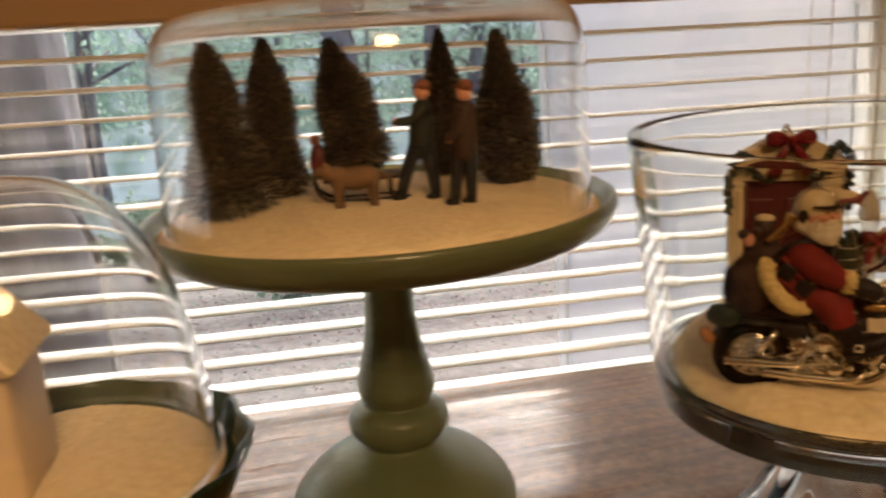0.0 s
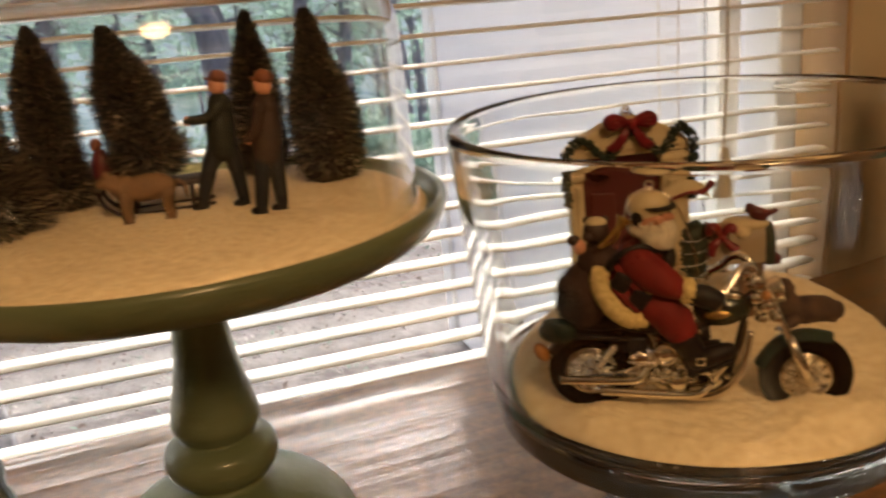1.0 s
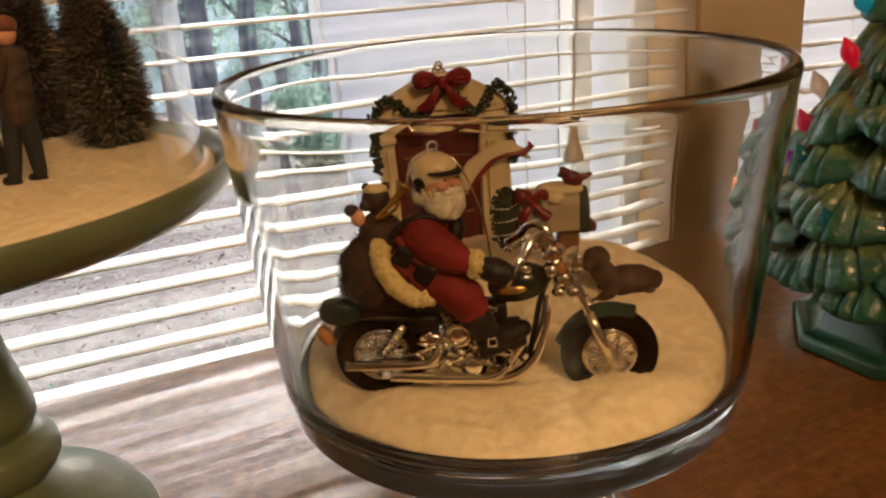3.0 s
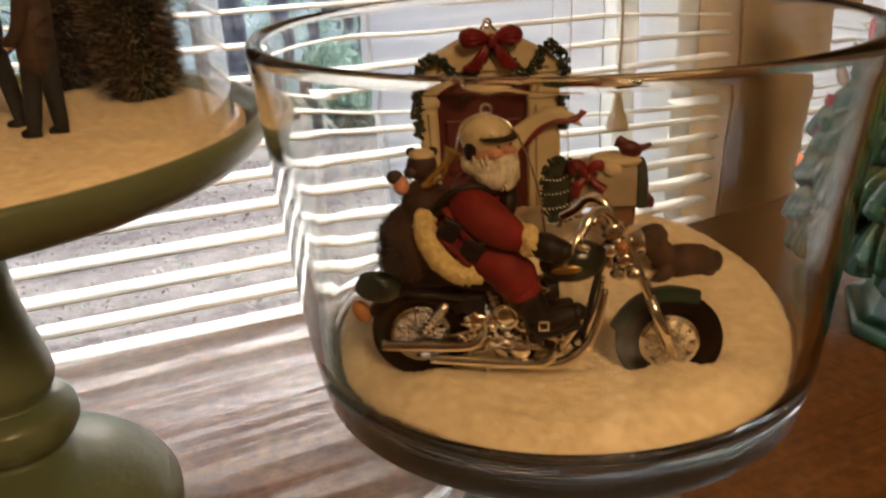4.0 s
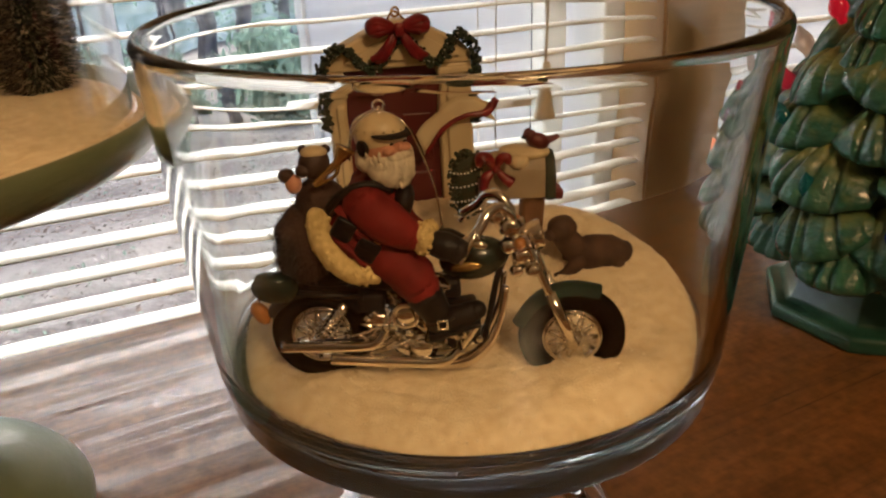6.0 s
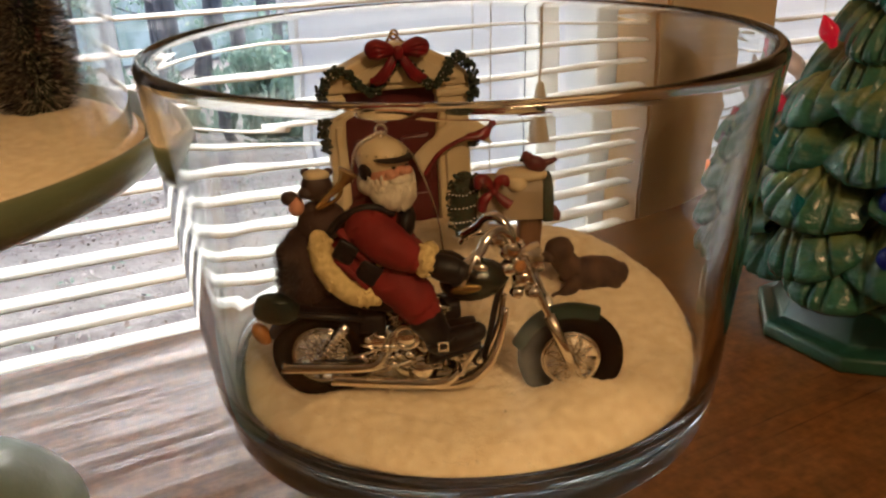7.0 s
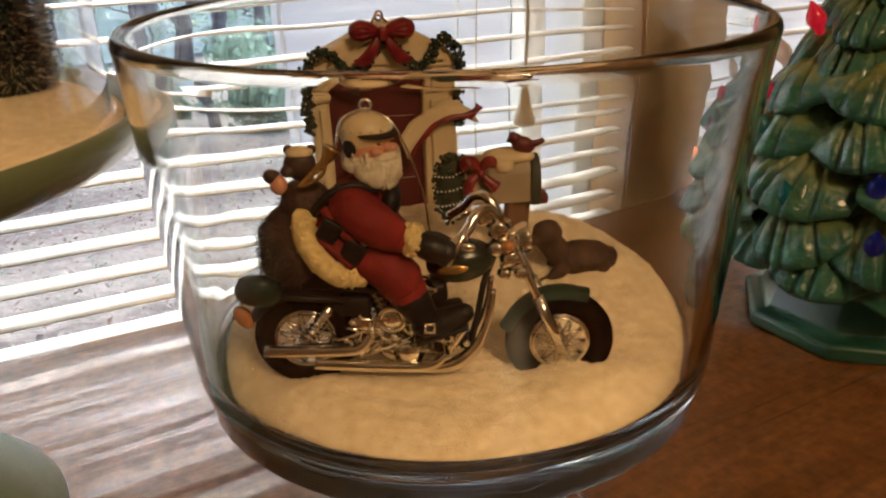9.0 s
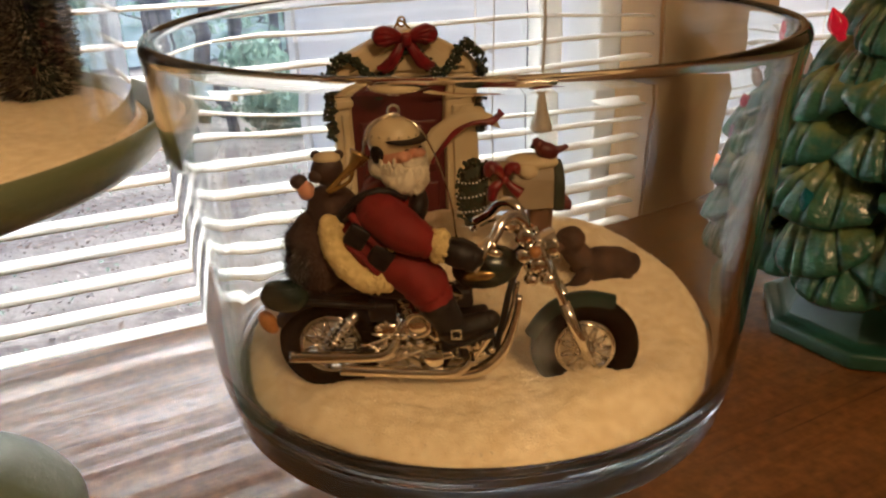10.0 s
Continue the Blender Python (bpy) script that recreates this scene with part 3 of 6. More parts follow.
def build_cake_stand():
    stand = thing("cake_stand", pose(*STAND, 0), "sage green glazed ceramic cake stand on a turned pedestal", "cake stand")
    prof = [(0, 0.010), (0.03, 0.008), (0.052, 0.001), (0.058, 0.0004), (0.0625, 0.0015), (0.0635, 0.006), (0.0625, 0.011), (0.058, 0.0185), (0.0495, 0.027), (0.039, 0.0335), (0.029, 0.0375), (0.0215, 0.0405), (0.0205, 0.043), (0.0245, 0.0465), (0.0272, 0.051), (0.0276, 0.0555), (0.0262, 0.0605), (0.0215, 0.0642), (0.0185, 0.0655), (0.0192, 0.068), (0.0212, 0.072), (0.0214, 0.077), (0.0198, 0.085), (0.0168, 0.097), (0.0145, 0.110), (0.0133, 0.124), (0.0129, 0.138), (0.0135, 0.148), (0.018, 0.154), (0.0, 0.1545)]
    part("pedestal", lathe(smooth_profile(prof, 4), 72), GREEN, stand, "glossy green turned pedestal")
    plate = [(0, 0.155), (0.03, 0.1552), (0.07, 0.1565), (0.1, 0.1592), (0.113, 0.1628), (0.1195, 0.1680), (0.1222, 0.1735), (0.1222, 0.1775), (0.1205, 0.1792), (0.1185, 0.1782), (0.1165, 0.1745), (0.112, 0.170), (0.1, 0.1675), (0.06, 0.166), (0, 0.166)]
    part("plate", lathe(smooth_profile(plate, 4), 128), GREEN, stand, "rimmed green plate")
    snow_bed("imitation_snow", STAND, 0.1135, 0.1695, 0.0072, "white imitation snow covering the green cake plate", 0.0014, 0.02, 3.0)
    dome = [(0.1098, 0.1712), (0.1092, 0.18), (0.1088, 0.21), (0.1082, 0.245), (0.1068, 0.258), (0.102, 0.2695), (0.092, 0.2765), (0.07, 0.2805), (0.035, 0.2835), (0, 0.2845), (0, 0.2832), (0.035, 0.2822), (0.07, 0.2792), (0.0912, 0.2753), (0.1009, 0.2686), (0.1056, 0.2575), (0.107, 0.245), (0.1076, 0.21), (0.108, 0.18), (0.1086, 0.1712), (0.1098, 0.1712)]
    cover = thing("glass_dome", pose(*STAND, 0), "clear glass dome covering the cake stand", "dome", "glass domes")
    part("shell", lathe(smooth_profile(dome[:10], 4) + smooth_profile(dome[10:], 4), 128), THIN, cover).visible_shadow = False
    part("rim", ring(bmesh.new(), (0, 0, 0.1748), 0.1101, 0.0008, (0, 0, 0), 128, 8), THIN, cover, "rounded glass rim").visible_shadow = False


def build_covered_dish():
    dish = thing("scalloped_dish", pose(*DISH, 0), "dark green ceramic dish with a scalloped rim on a foot", "dish")
    wave = lambda a, z: 0.0014 * math.cos(14 * a) * max(0.0, (z - 0.075) / 0.03)
    prof = [(0, 0.006), (0.03, 0.004), (0.045, 0.0004), (0.05, 0.002), (0.046, 0.01), (0.03, 0.025), (0.02, 0.045), (0.019, 0.06), (0.028, 0.07), (0.055, 0.077), (0.072, 0.086), (0.0795, 0.0965), (0.082, 0.1045), (0.0815, 0.1065), (0.0795, 0.1055), (0.0765, 0.098), (0.069, 0.091), (0.05, 0.087), (0, 0.086)]
    part("bowl", lathe(smooth_profile(prof, 4), 144, wave), DARKGREEN, dish)
    snow_bed("imitation_snow", DISH, 0.0705, 0.0925, 0.0075, "white imitation snow filling the scalloped dish", 0.0012, 0.02, 7.0)
    dome = [(0.0695, 0.098), (0.0685, 0.115), (0.066, 0.14), (0.0605, 0.168), (0.052, 0.19), (0.039, 0.207), (0.021, 0.218), (0, 0.2215)]
    inner = [(0, 0.2197), (0.0205, 0.2162), (0.0378, 0.2055), (0.0505, 0.189), (0.0588, 0.1674), (0.0642, 0.1398), (0.0667, 0.115), (0.0677, 0.098)]
    cover = thing("glass_dome", pose(*DISH, 0), "clear bell-shaped glass dome over the scalloped dish", "dome", "glass domes")
    part("shell", lathe(smooth_profile(dome, 5) + smooth_profile(inner, 5) + [(0.0695, 0.098)], 112), THIN, cover).visible_shadow = False
    part("rim", ring(bmesh.new(), (0, 0, 0.1015), 0.0700, 0.0009, (0, 0, 0), 112, 8), THIN, cover, "rounded glass rim").visible_shadow = False
    house = thing("ceramic_house", pose(DISH[0] - 0.0225, DISH[1] - 0.002, 0.0985, 0, 0, -4), "pale ceramic cottage standing in imitation snow", "house ornament")
    bm = block(bmesh.new(), (0, 0, 0.027), (0.047, 0.046, 0.054), bevel=0.004)
    part("wall", bm, CLAY, house)
    bm = bmesh.new()
    prism(bm, [(-0.031, 0.061), (0.031, 0.061), (0.0315, 0.064), (0.006, 0.094), (-0.006, 0.094), (-0.0315, 0.064)], 0.054, Matrix.Diagonal((0.9, 1, 0.88, 1)))
    bmesh.ops.bevel(bm, geom=list(bm.edges), offset=0.002, segments=2, profile=0.5, affect="EDGES")
    part("roof", bm, SNOW, house, "snow-covered roof")


# ---- little trees and figures on the cake stand ----
def build_brush_tree(x, y, z, height, radius, lean, seed, count=17000):
    """A bottle-brush tree: twisted wire with thousands of short bristles."""
    rnd = random.Random(seed)
    tree = thing("bottle_brush_tree", pose(x, y, z, *lean), "dark green bottle-brush tree with frosted tips in imitation snow", "miniature tree", "bottle-brush trees")
    bm = bmesh.new()
    tube(bm, [(0, 0, 0), (0, 0, height * 0.985)], 0.0009, 6, steps=1)
    part("wire_stem", bm, WIRE, tree)
    verts, faces, mats = [], [], []
    for k in range(count):
        s = rnd.random() ** 1.2
        zz = height * (0.03 + 0.95 * s)
        full = 1.07 * radius * (1 - s) ** 0.62 * (0.93 + 0.13 * math.sin(9 * s + seed)) + 0.0012
        full *= min(1.0, 0.5 + s * 5)
        a = rnd.uniform(0, 2 * math.pi)
        long = full * rnd.uniform(0.76, 1.02) * (1 + 0.1 * math.sin(3 * a + seed))
        d = Vector((math.cos(a), math.sin(a), rnd.uniform(-0.28, 0.42)))
        side = Vector((-math.sin(a), math.cos(a), rnd.uniform(-0.6, 0.6))) * rnd.uniform(0.00022, 0.00042)
        base = Vector((0, 0, zz))
        p, q = base + d * long * 0.25, base + d * long
        n0 = len(verts)
        mid = p + (q - p) * 0.72
        verts += [p - side, p + side, mid + side, mid - side, q + side * 0.7, q - side * 0.7]
        faces += [(n0, n0 + 1, n0 + 2, n0 + 3), (n0 + 3, n0 + 2, n0 + 4, n0 + 5)]
        mats += [0, 1 if rnd.random() < 0.42 else 0]
    me = bpy.data.meshes.new("bristles")
    me.from_pydata(verts, [], faces)
    me.materials.append(BRISTLE)
    me.materials.append(BRISTLETIP)
    me.polygons.foreach_set("material_index", mats)
    ob = new("bristles", me)
    ob.parent = tree
    tagged(ob, kind="stuff")
    return tree


def limb(bm, points, radii, mat):
    tube(bm, points, radii, 10, mat)
    blob(bm, points[0], (radii[0],) * 3, mat=mat, sub=2)
    blob(bm, points[-1], (radii[-1],) * 3, mat=mat, sub=2)


def build_man(name, m, coat, legs, reach, label):
    """A small painted figure in one mesh: coat, trousers, boots, head and cap."""
    bm = bmesh.new()
    u = 0.001
    for (fx, fy), hx in zip(legs, (-2.4, 2.4)):
        limb(bm, [(hx * u, 0, 29 * u), ((hx * 0.4 + fx * 0.6) * u, fy * 0.5 * u, 16 * u), (fx * u, fy * u, 4 * u)], [3.9 * u, 3.2 * u, 2.4 * u], 1)
        blob(bm, ((fx - 1.2) * u, fy * u, 2 * u), (3.9 * u, 2.3 * u, 2.1 * u), mat=2, sub=2)
    limb(bm, [(0, 0, 27 * u), (0, 0, 37 * u), (0.3 * u, 0, 46 * u)], [6.1 * u, 6.3 * u, 5 * u], 0)
    blob(bm, (0.3 * u, 0, 45.5 * u), (5.4 * u, 6.6 * u, 4 * u), mat=0, rough=0.0005, sub=2)
    for side, hand in zip((-1, 1), reach):
        sh = (0.5 * u, side * 5.6 * u, 46 * u)
        limb(bm, [sh, tuple((a + b * u) / 2 + c for a, b, c in zip(sh, hand, (0.001, 0, -0.002))), tuple(c * u for c in hand)], [2.7 * u, 2.4 * u, 2 * u], 0)
        blob(bm, tuple(c * u for c in hand), (2 * u, 1.9 * u, 2.2 * u), mat=3, sub=2)
    blob(bm, (0, 0, 54 * u), (3.8 * u, 3.5 * u, 4.7 * u), mat=3, sub=3)
    blob(bm, (0.6 * u, 0, 56.9 * u), (4.2 * u, 4.0 * u, 3.4 * u), mat=4, rough=0.0004, sub=3)
    blob(bm, (-3.4 * u, 0, 56.4 * u), (2.2 * u, 2.8 * u, 0.7 * u), (0, 12, 0), mat=4, sub=2)
    ob = part(name, bm, [coat, DENIM, BLACK, SKIN, HAIR], at=m)
    return tagged(ob, label, "figurine", "figures on the cake stand")


def build_stand_scene():
    z = 0.1755
    for i, (x, y, dz, h, r, lean) in enumerate(((-0.004, 0.470, 0, 0.092, 0.0245, (2, -2, 0)), (0.021, 0.508, 0, 0.0935, 0.0215, (0, 1, 0)), (0.125, 0.525, 0, 0.092, 0.0185, (-2, 1, 0)), (0.154, 0.482, 0, 0.0895, 0.0225, (0, -4, 0)))):
        build_brush_tree(x, y, z + dz, h, r, lean, i + 1)
    build_brush_tree(0.0665, 0.4775, z + 0.016, 0.0745, 0.0225, (0, -9, 0), 9)
    build_man("man_figurine", pose(0.095, 0.457, z, 0, 4, -8) @ Matrix.Scale(1.06, 4), JACKET, ((-10, -1), (7.5, 1)), ((-13, -6, 40), (-4, 8, 33)), "small painted man in a dark green coat walking in snow")
    build_man("man_figurine", pose(0.1115, 0.432, z, 0, 4, -35) @ Matrix.Scale(1.06, 4), COAT, ((-3.2, -3), (3.2, 3)), ((-5, -7, 33), (-3, 8, 32)), "small painted man in a brown coat and ginger cap")
    bm = bmesh.new()
    u = 0.001
    blob(bm, (0, 0, 16 * u), (13 * u, 5.6 * u, 6.2 * u), mat=0, rough=0.0006)
    blob(bm, (-9 * u, 0, 16.5 * u), (5.5 * u, 5.4 * u, 6.6 * u), mat=0, rough=0.0005)
    for x in (-9.5, 8.5):
        for y in (-3.2, 3.2):
            limb(bm, [(x * u, y * u, 13 * u), ((x - 0.6) * u, y * u, 7 * u), ((x + 0.3) * u, y * u, 1.2 * u)], [3.3 * u, 2.4 * u, 2 * u], 0)
            blob(bm, ((x - 0.6) * u, y * u, 1.2 * u), (2.7 * u, 2.1 * u, 1.3 * u), mat=0, sub=2)
    limb(bm, [(-12 * u, 0, 18 * u), (-15.5 * u, 0, 20.5 * u), (-19 * u, 0, 20 * u)], [4.2 * u, 4 * u, 2.6 * u], 0)
    for y in (-2.6, 2.6):
        blob(bm, (-15.6 * u, y * u, 23 * u), (1.4 * u, 0.8 * u, 2.4 * u), (0, -30, 0), mat=0, sub=2)
    tube(bm, [(12.5 * u, 0, 18 * u), (16 * u, 0, 15 * u), (16.5 * u, 0, 9 * u)], [1.2 * u, 1 * u, 0.6 * u], 6, 0)
    ob = part("animal_figurine", bm, [ANIMAL], at=pose(0.0615, 0.4565, z, 0, 0, -6))
    tagged(ob, "small tan four-legged animal figurine standing in snow", "figurine", "figures on the cake stand")
    sled = thing("toy_sled", pose(0.068, 0.4755, z, 0, 0, -6), "dark wooden toy sled carrying red bundles and a tree", "sled")
    bm = bmesh.new()
    block(bm, (0, 0, 0.0135), (0.044, 0.016, 0.003), bevel=0.0008)
    part("deck", bm, TOY, sled)
    for y in (-0.0075, 0.0075):
        bm = bmesh.new()
        tube(bm, [(0.024, y, 0.002), (-0.012, y, 0.0015), (-0.024, y, 0.006), (-0.027, y, 0.014)], 0.0011, 6)
        for x in (-0.012, 0.014):
            tube(bm, [(x, y, 0.0015), (x, y, 0.0135)], 0.0009, 6, steps=1)
        part("runner", bm, TOY, sled)
    bm = bmesh.new()
    tube(bm, [(0.022, -0.008, 0.0145), (0.03, -0.008, 0.022), (0.04, -0.01, 0.03)], 0.0007, 6)
    part("handle", bm, BRISTLE, sled)
    for x, h in ((-0.0235, 0.016), (-0.0155, 0.0185)):
        bm = bmesh.new()
        blob(bm, (x, -0.002, 0.015 + h * 0.55), (0.0045, 0.0045, h * 0.62), mat=0, rough=0.0007)
        blob(bm, (x - 0.001, -0.002, 0.015 + h * 1.25), (0.0028, 0.0028, 0.0032), mat=1)
        part("red_bundle", bm, [DOORRED, HAIR], sled)


# ---- ornaments in the bowl ----
def bike_frame():
    return pose(0.271, 0.279, 0.105, 0, 0, -30.6)


def build_wheel(parent, name, x, z, radius, rim):
    """A tyre with its laced rim as a part of it."""
    bm = bmesh.new()
    ring(bm, (0, 0, 0), (radius + rim) / 2, (radius - rim) / 2 + 0.0002, (90, 0, 0), 56, 16, squash=1.1)
    tyre = part(name, bm, RUBBER, parent, at=pose(x, 0.0035, z))
    bm = bmesh.new()
    ring(bm, (0, 0, 0), rim - 0.0004, 0.0008, (90, 0, 0), 48, 8, squash=2.6)
    ring(bm, (0, -0.0024, 0), rim - 0.0012, 0.0005, (90, 0, 0), 48, 6)
    count = 11
    for k in range(count):
        a = 2 * math.pi * k / count
        for s, dy in ((-0.55, -0.0030), (0.55, -0.0022)):
            tube(bm, [(0.0024 * math.cos(a), dy, 0.0024 * math.sin(a)), ((rim - 0.0008) * math.cos(a + s), -0.0012, (rim - 0.0008) * math.sin(a + s))], 0.00042, 5, steps=1)
    ring(bm, (0, -0.002, 0), rim * 0.42, 0.0005, (90, 0, 0), 28, 6)
    tube(bm, [(0, -0.0055, 0), (0, 0.005, 0)], 0.0021, 14, steps=1)
    blob(bm, (0, -0.0056, 0), (0.0016, 0.0007, 0.0016), sub=2)
    part("rim", bm, CHROME, tyre, "chrome spoked rim")


def build_motorcycle():
    bike = thing("toy_motorcycle", bike_frame(), "black and chrome toy chopper motorcycle in snow", "motorcycle ornament")
    u = 0.001
    build_wheel(bike, "front_tyre", 1.0 * u, 13.1 * u, 16.4 * u, 9.4 * u)
    build_wheel(bike, "rear_tyre", -76.6 * u, 16.4 * u, 15.6 * u, 9.6 * u)

    def fender(name, cx, cz, r, a0, a1, width, mat, flare=0.0):
        bm = bmesh.new()
        n, k = 26, 8
        for side, rr in ((1, r + 0.0008), (-1, r)):
            rows = []
            for i in range(n + 1):
                a = radians(a0 + (a1 - a0) * i / n)
                row = []
                for j in range(k + 1):
                    b = -1 + 2 * j / k
                    q = rr - 0.0022 * b * b + flare * max(0, abs(2 * i / n - 1) - 0.8)
                    row.append(bm.verts.new((cx + q * math.cos(a), 0.0035 + b * width / 2, cz + q * math.sin(a))))
                rows.append(row)
            for i in range(n):
                for j in range(k):
                    bm.faces.new((rows[i][j], rows[i + 1][j], rows[i + 1][j + 1], rows[i][j + 1]))
        bmesh.ops.recalc_face_normals(bm, faces=bm.faces)
        return part(name, bm, mat, bike)

    fender("front_fender", 1.0 * u, 13.1 * u, 17.6 * u, 62, 164, 8.4 * u, TEAL, 0.003)
    fender("rear_fender", -76.6 * u, 16.4 * u, 17.4 * u, 35, 150, 12 * u, BLACK)
    bm = bmesh.new()
    for y in (-3.4, 10.2):
        tube(bm, [(1.0 * u, y * u, 13 * u), (-12.5 * u, y * u, 45 * u), (-14.5 * u, y * u, 50 * u)], [1.15 * u, 1.25 * u, 1.25 * u], 10, 0, 3)
        tube(bm, [(1.0 * u, y * u, 13 * u), (-6.5 * u, y * u, 31 * u)], 1.75 * u, 10, steps=2)
    part("fork", bm, CHROME, bike, "chrome front fork")
    bm = bmesh.new()
    for zz in (41, 46):
        block(bm, ((-13.2 - (zz - 44) * 0.4) * u, 3.4 * u, zz * u), (4.4 * u, 16 * u, 2 * u), (0, -22, 0), bevel=0.0006)
    tube(bm, [(-15 * u, 3.4 * u, 37 * u), (-17 * u, 3.4 * u, 50 * u)], 2 * u, 12, steps=2)
    part("fork_clamp", bm, CHROME, bike)
    bm = bmesh.new()
    for s in (-1, 1):
        y0 = 3.4
        tube(bm, [(-17 * u, (y0 + s * 2) * u, 49 * u), (-18 * u, (y0 + s * 3.6) * u, 54.5 * u), (-21 * u, (y0 + s * 5.4) * u, 58.4 * u), (-24.6 * u, (y0 + s * 8) * u, 57.4 * u), (-27.4 * u, (y0 + s * 10.6) * u, 53.4 * u), (-32 * u, (y0 + s * 13) * u, 50 * u)], 1.6 * u, 10, 0, 5)
        tube(bm, [(-28 * u, (y0 + s * 12.6) * u, 54 * u), (-29.6 * u, (y0 + s * 14.5) * u, 51 * u), (-31.6 * u, (y0 + s * 15.6) * u, 47.6 * u), (-32.8 * u, (y0 + s * 15.8) * u, 46 * u)], [0.7 * u, 0.8 * u, 0.7 * u, 0.9 * u], 8)
    part("handlebar", bm, CHROME, bike, "chrome swept-back handlebar")
    bm = bmesh.new()
    for x, yy, zz, r in ((-19, -1, 51.5, 2.6), (-22.5, 1, 54.5, 2.2), (-15.5, -2, 43, 2.2), (-19.5, -3, 46.5, 1.9), (-12.5, -4.5, 39.5, 1.7), (-17, -2, 38.5, 1.6)):
        tube(bm, [(x * u, yy * u, zz * u), ((x + 1.2) * u, (yy - 2.4) * u, (zz + 0.6) * u)], r * u, 12, 0, 1)
        blob(bm, ((x + 1.2) * u, (yy - 2.4) * u, (zz + 0.6) * u), (r * u, 0.7 * u, r * u), mat=0, sub=2)
    part("gauges", bm, CHROME, bike, "chrome gauges and levers")
    for y in (-10.5, 17):
        bm = blob(bmesh.new(), (-27 * u, y * u, 50.4 * u), (2.2 * u, 0.9 * u, 1.2 * u), (0, 10, 0))
        tube(bm, [(-27 * u, y * u, 50.4 * u), (-27.6 * u, y * u, 54 * u)], 0.5 * u, 6, steps=1)
        part("mirror", bm, CHROME, bike)
    bm = lathe(smooth_profile([(0, -5 * u), (2.4 * u, -4.6 * u), (4.2 * u, -2 * u), (4.7 * u, 1.4 * u), (4.4 * u, 2.2 * u), (3.8 * u, 2.2 * u), (0, 2.8 * u)], 4), 24)
    part("headlamp", bm, CHROME, bike, at=pose(-10.5 * u, 3.4 * u, 47.2 * u, 0, 78, 0))
    for y in (-6, 12.5):
        bm = blob(bmesh.new(), (-15.5 * u, y * u, 48.5 * u), (1.9 * u, 1.9 * u, 1.9 * u), sub=2)
        part("turn_signal", bm, AMBER, bike, "amber turn signal")
    bm = blob(bmesh.new(), (-29 * u, 3.4 * u, 40.6 * u), (10.4 * u, 6.6 * u, 6.6 * u), (0, -8, 0), 0)
    blob(bm, (-31.2 * u, -2.8 * u, 40.2 * u), (4.8 * u, 0.8 * u, 1.5 * u), (0, -6, 0), 1)
    tube(bm, [(-29 * u, 3.4 * u, 45 * u), (-29 * u, 3.4 * u, 47 * u)], 2 * u, 12, 2, 1)
    part("tank", bm, [TANK, BRASS, CHROME], bike, "dark green fuel tank with a gold badge")
    bm = bmesh.new()
    blob(bm, (-56 * u, 3.4 * u, 35 * u), (14 * u, 6.4 * u, 3.6 * u), (0, 5, 0), rough=0.0003, freq=300)
    blob(bm, (-74 * u, 3.4 * u, 36.5 * u), (12 * u, 5.6 * u, 3.8 * u), (0, 4, 0), rough=0.0003, freq=300)
    part("seat", bm, BLACK, bike)
    bm = bmesh.new()
    tube(bm, [(-16.5 * u, 3.4 * u, 46 * u), (-21.5 * u, 3.4 * u, 35 * u), (-24.5 * u, 3.4 * u, 20 * u), (-28 * u, 3.4 * u, 9 * u), (-38 * u, 3.4 * u, 6 * u), (-62 * u, 3.4 * u, 7 * u), (-70 * u, 3.4 * u, 14 * u)], 1.0 * u, 8, 0, 5)
    block(bm, (-33 * u, 4.5 * u, 18.5 * u), (11 * u, 8 * u, 15 * u), (0, -8, 0), 0, 0.0015)
    block(bm, (-44 * u, 4 * u, 30 * u), (22 * u, 6 * u, 6 * u), (0, -6, 0), 0, 0.0012)
    tube(bm, [(-16.5 * u, 3.4 * u, 48 * u), (-30 * u, 3.4 * u, 36 * u), (-55 * u, 3.4 * u, 31 * u), (-68 * u, 3.4 * u, 31 * u)], 1.5 * u, 8, 0, 4)
    for y in (-2.6, 9.4):
        tube(bm, [(-60 * u, y * u, 15 * u), (-77.5 * u, y * u, 16 * u)], 1.3 * u, 8, 0, 2)
        tube(bm, [(-62 * u, y * u, 31 * u), (-90 * u, y * u, 33.5 * u)], 1.0 * u, 8, 0, 2)
    part("frame", bm, BLACK, bike, "black tube frame")
    for yy in (-1.6, 8.4):
        bm = bmesh.new()
        tube(bm, [(-19.5 * u, yy * u, 33 * u), (-21 * u, yy * u, 23 * u), (-24.6 * u, yy * u, 14 * u), (-31.5 * u, yy * u, 8 * u), (-42 * u, yy * u, 6.6 * u)], [1.0 * u, 1.1 * u, 1.8 * u, 2.1 * u, 1.2 * u], 10, 0, 5)
        part("crash_bar", bm, CHROME, bike, "chrome crash bar")
    bm = bmesh.new()
    rnd = random.Random(44)
    for k in range(26):
        x, z = rnd.uniform(-64, -27), rnd.uniform(9, 27)
        r = rnd.uniform(0.7, 1.6)
        if rnd.random() < 0.5:
            tube(bm, [(x * u, -4.2 * u, z * u), (x * u, -1 * u, z * u)], r * u, 10, 0, 1)
        else:
            tube(bm, [(x * u, -3.4 * u, z * u), ((x + rnd.uniform(-4, 4)) * u, -4 * u, (z + rnd.uniform(-4, 3)) * u), ((x + rnd.uniform(-6, 6)) * u, -3 * u, (z + rnd.uniform(-6, 4)) * u)], 0.6 * u, 6, 0, 3)
    part("engine_fittings", bm, CHROME, bike, "chrome bolts, hoses and covers")
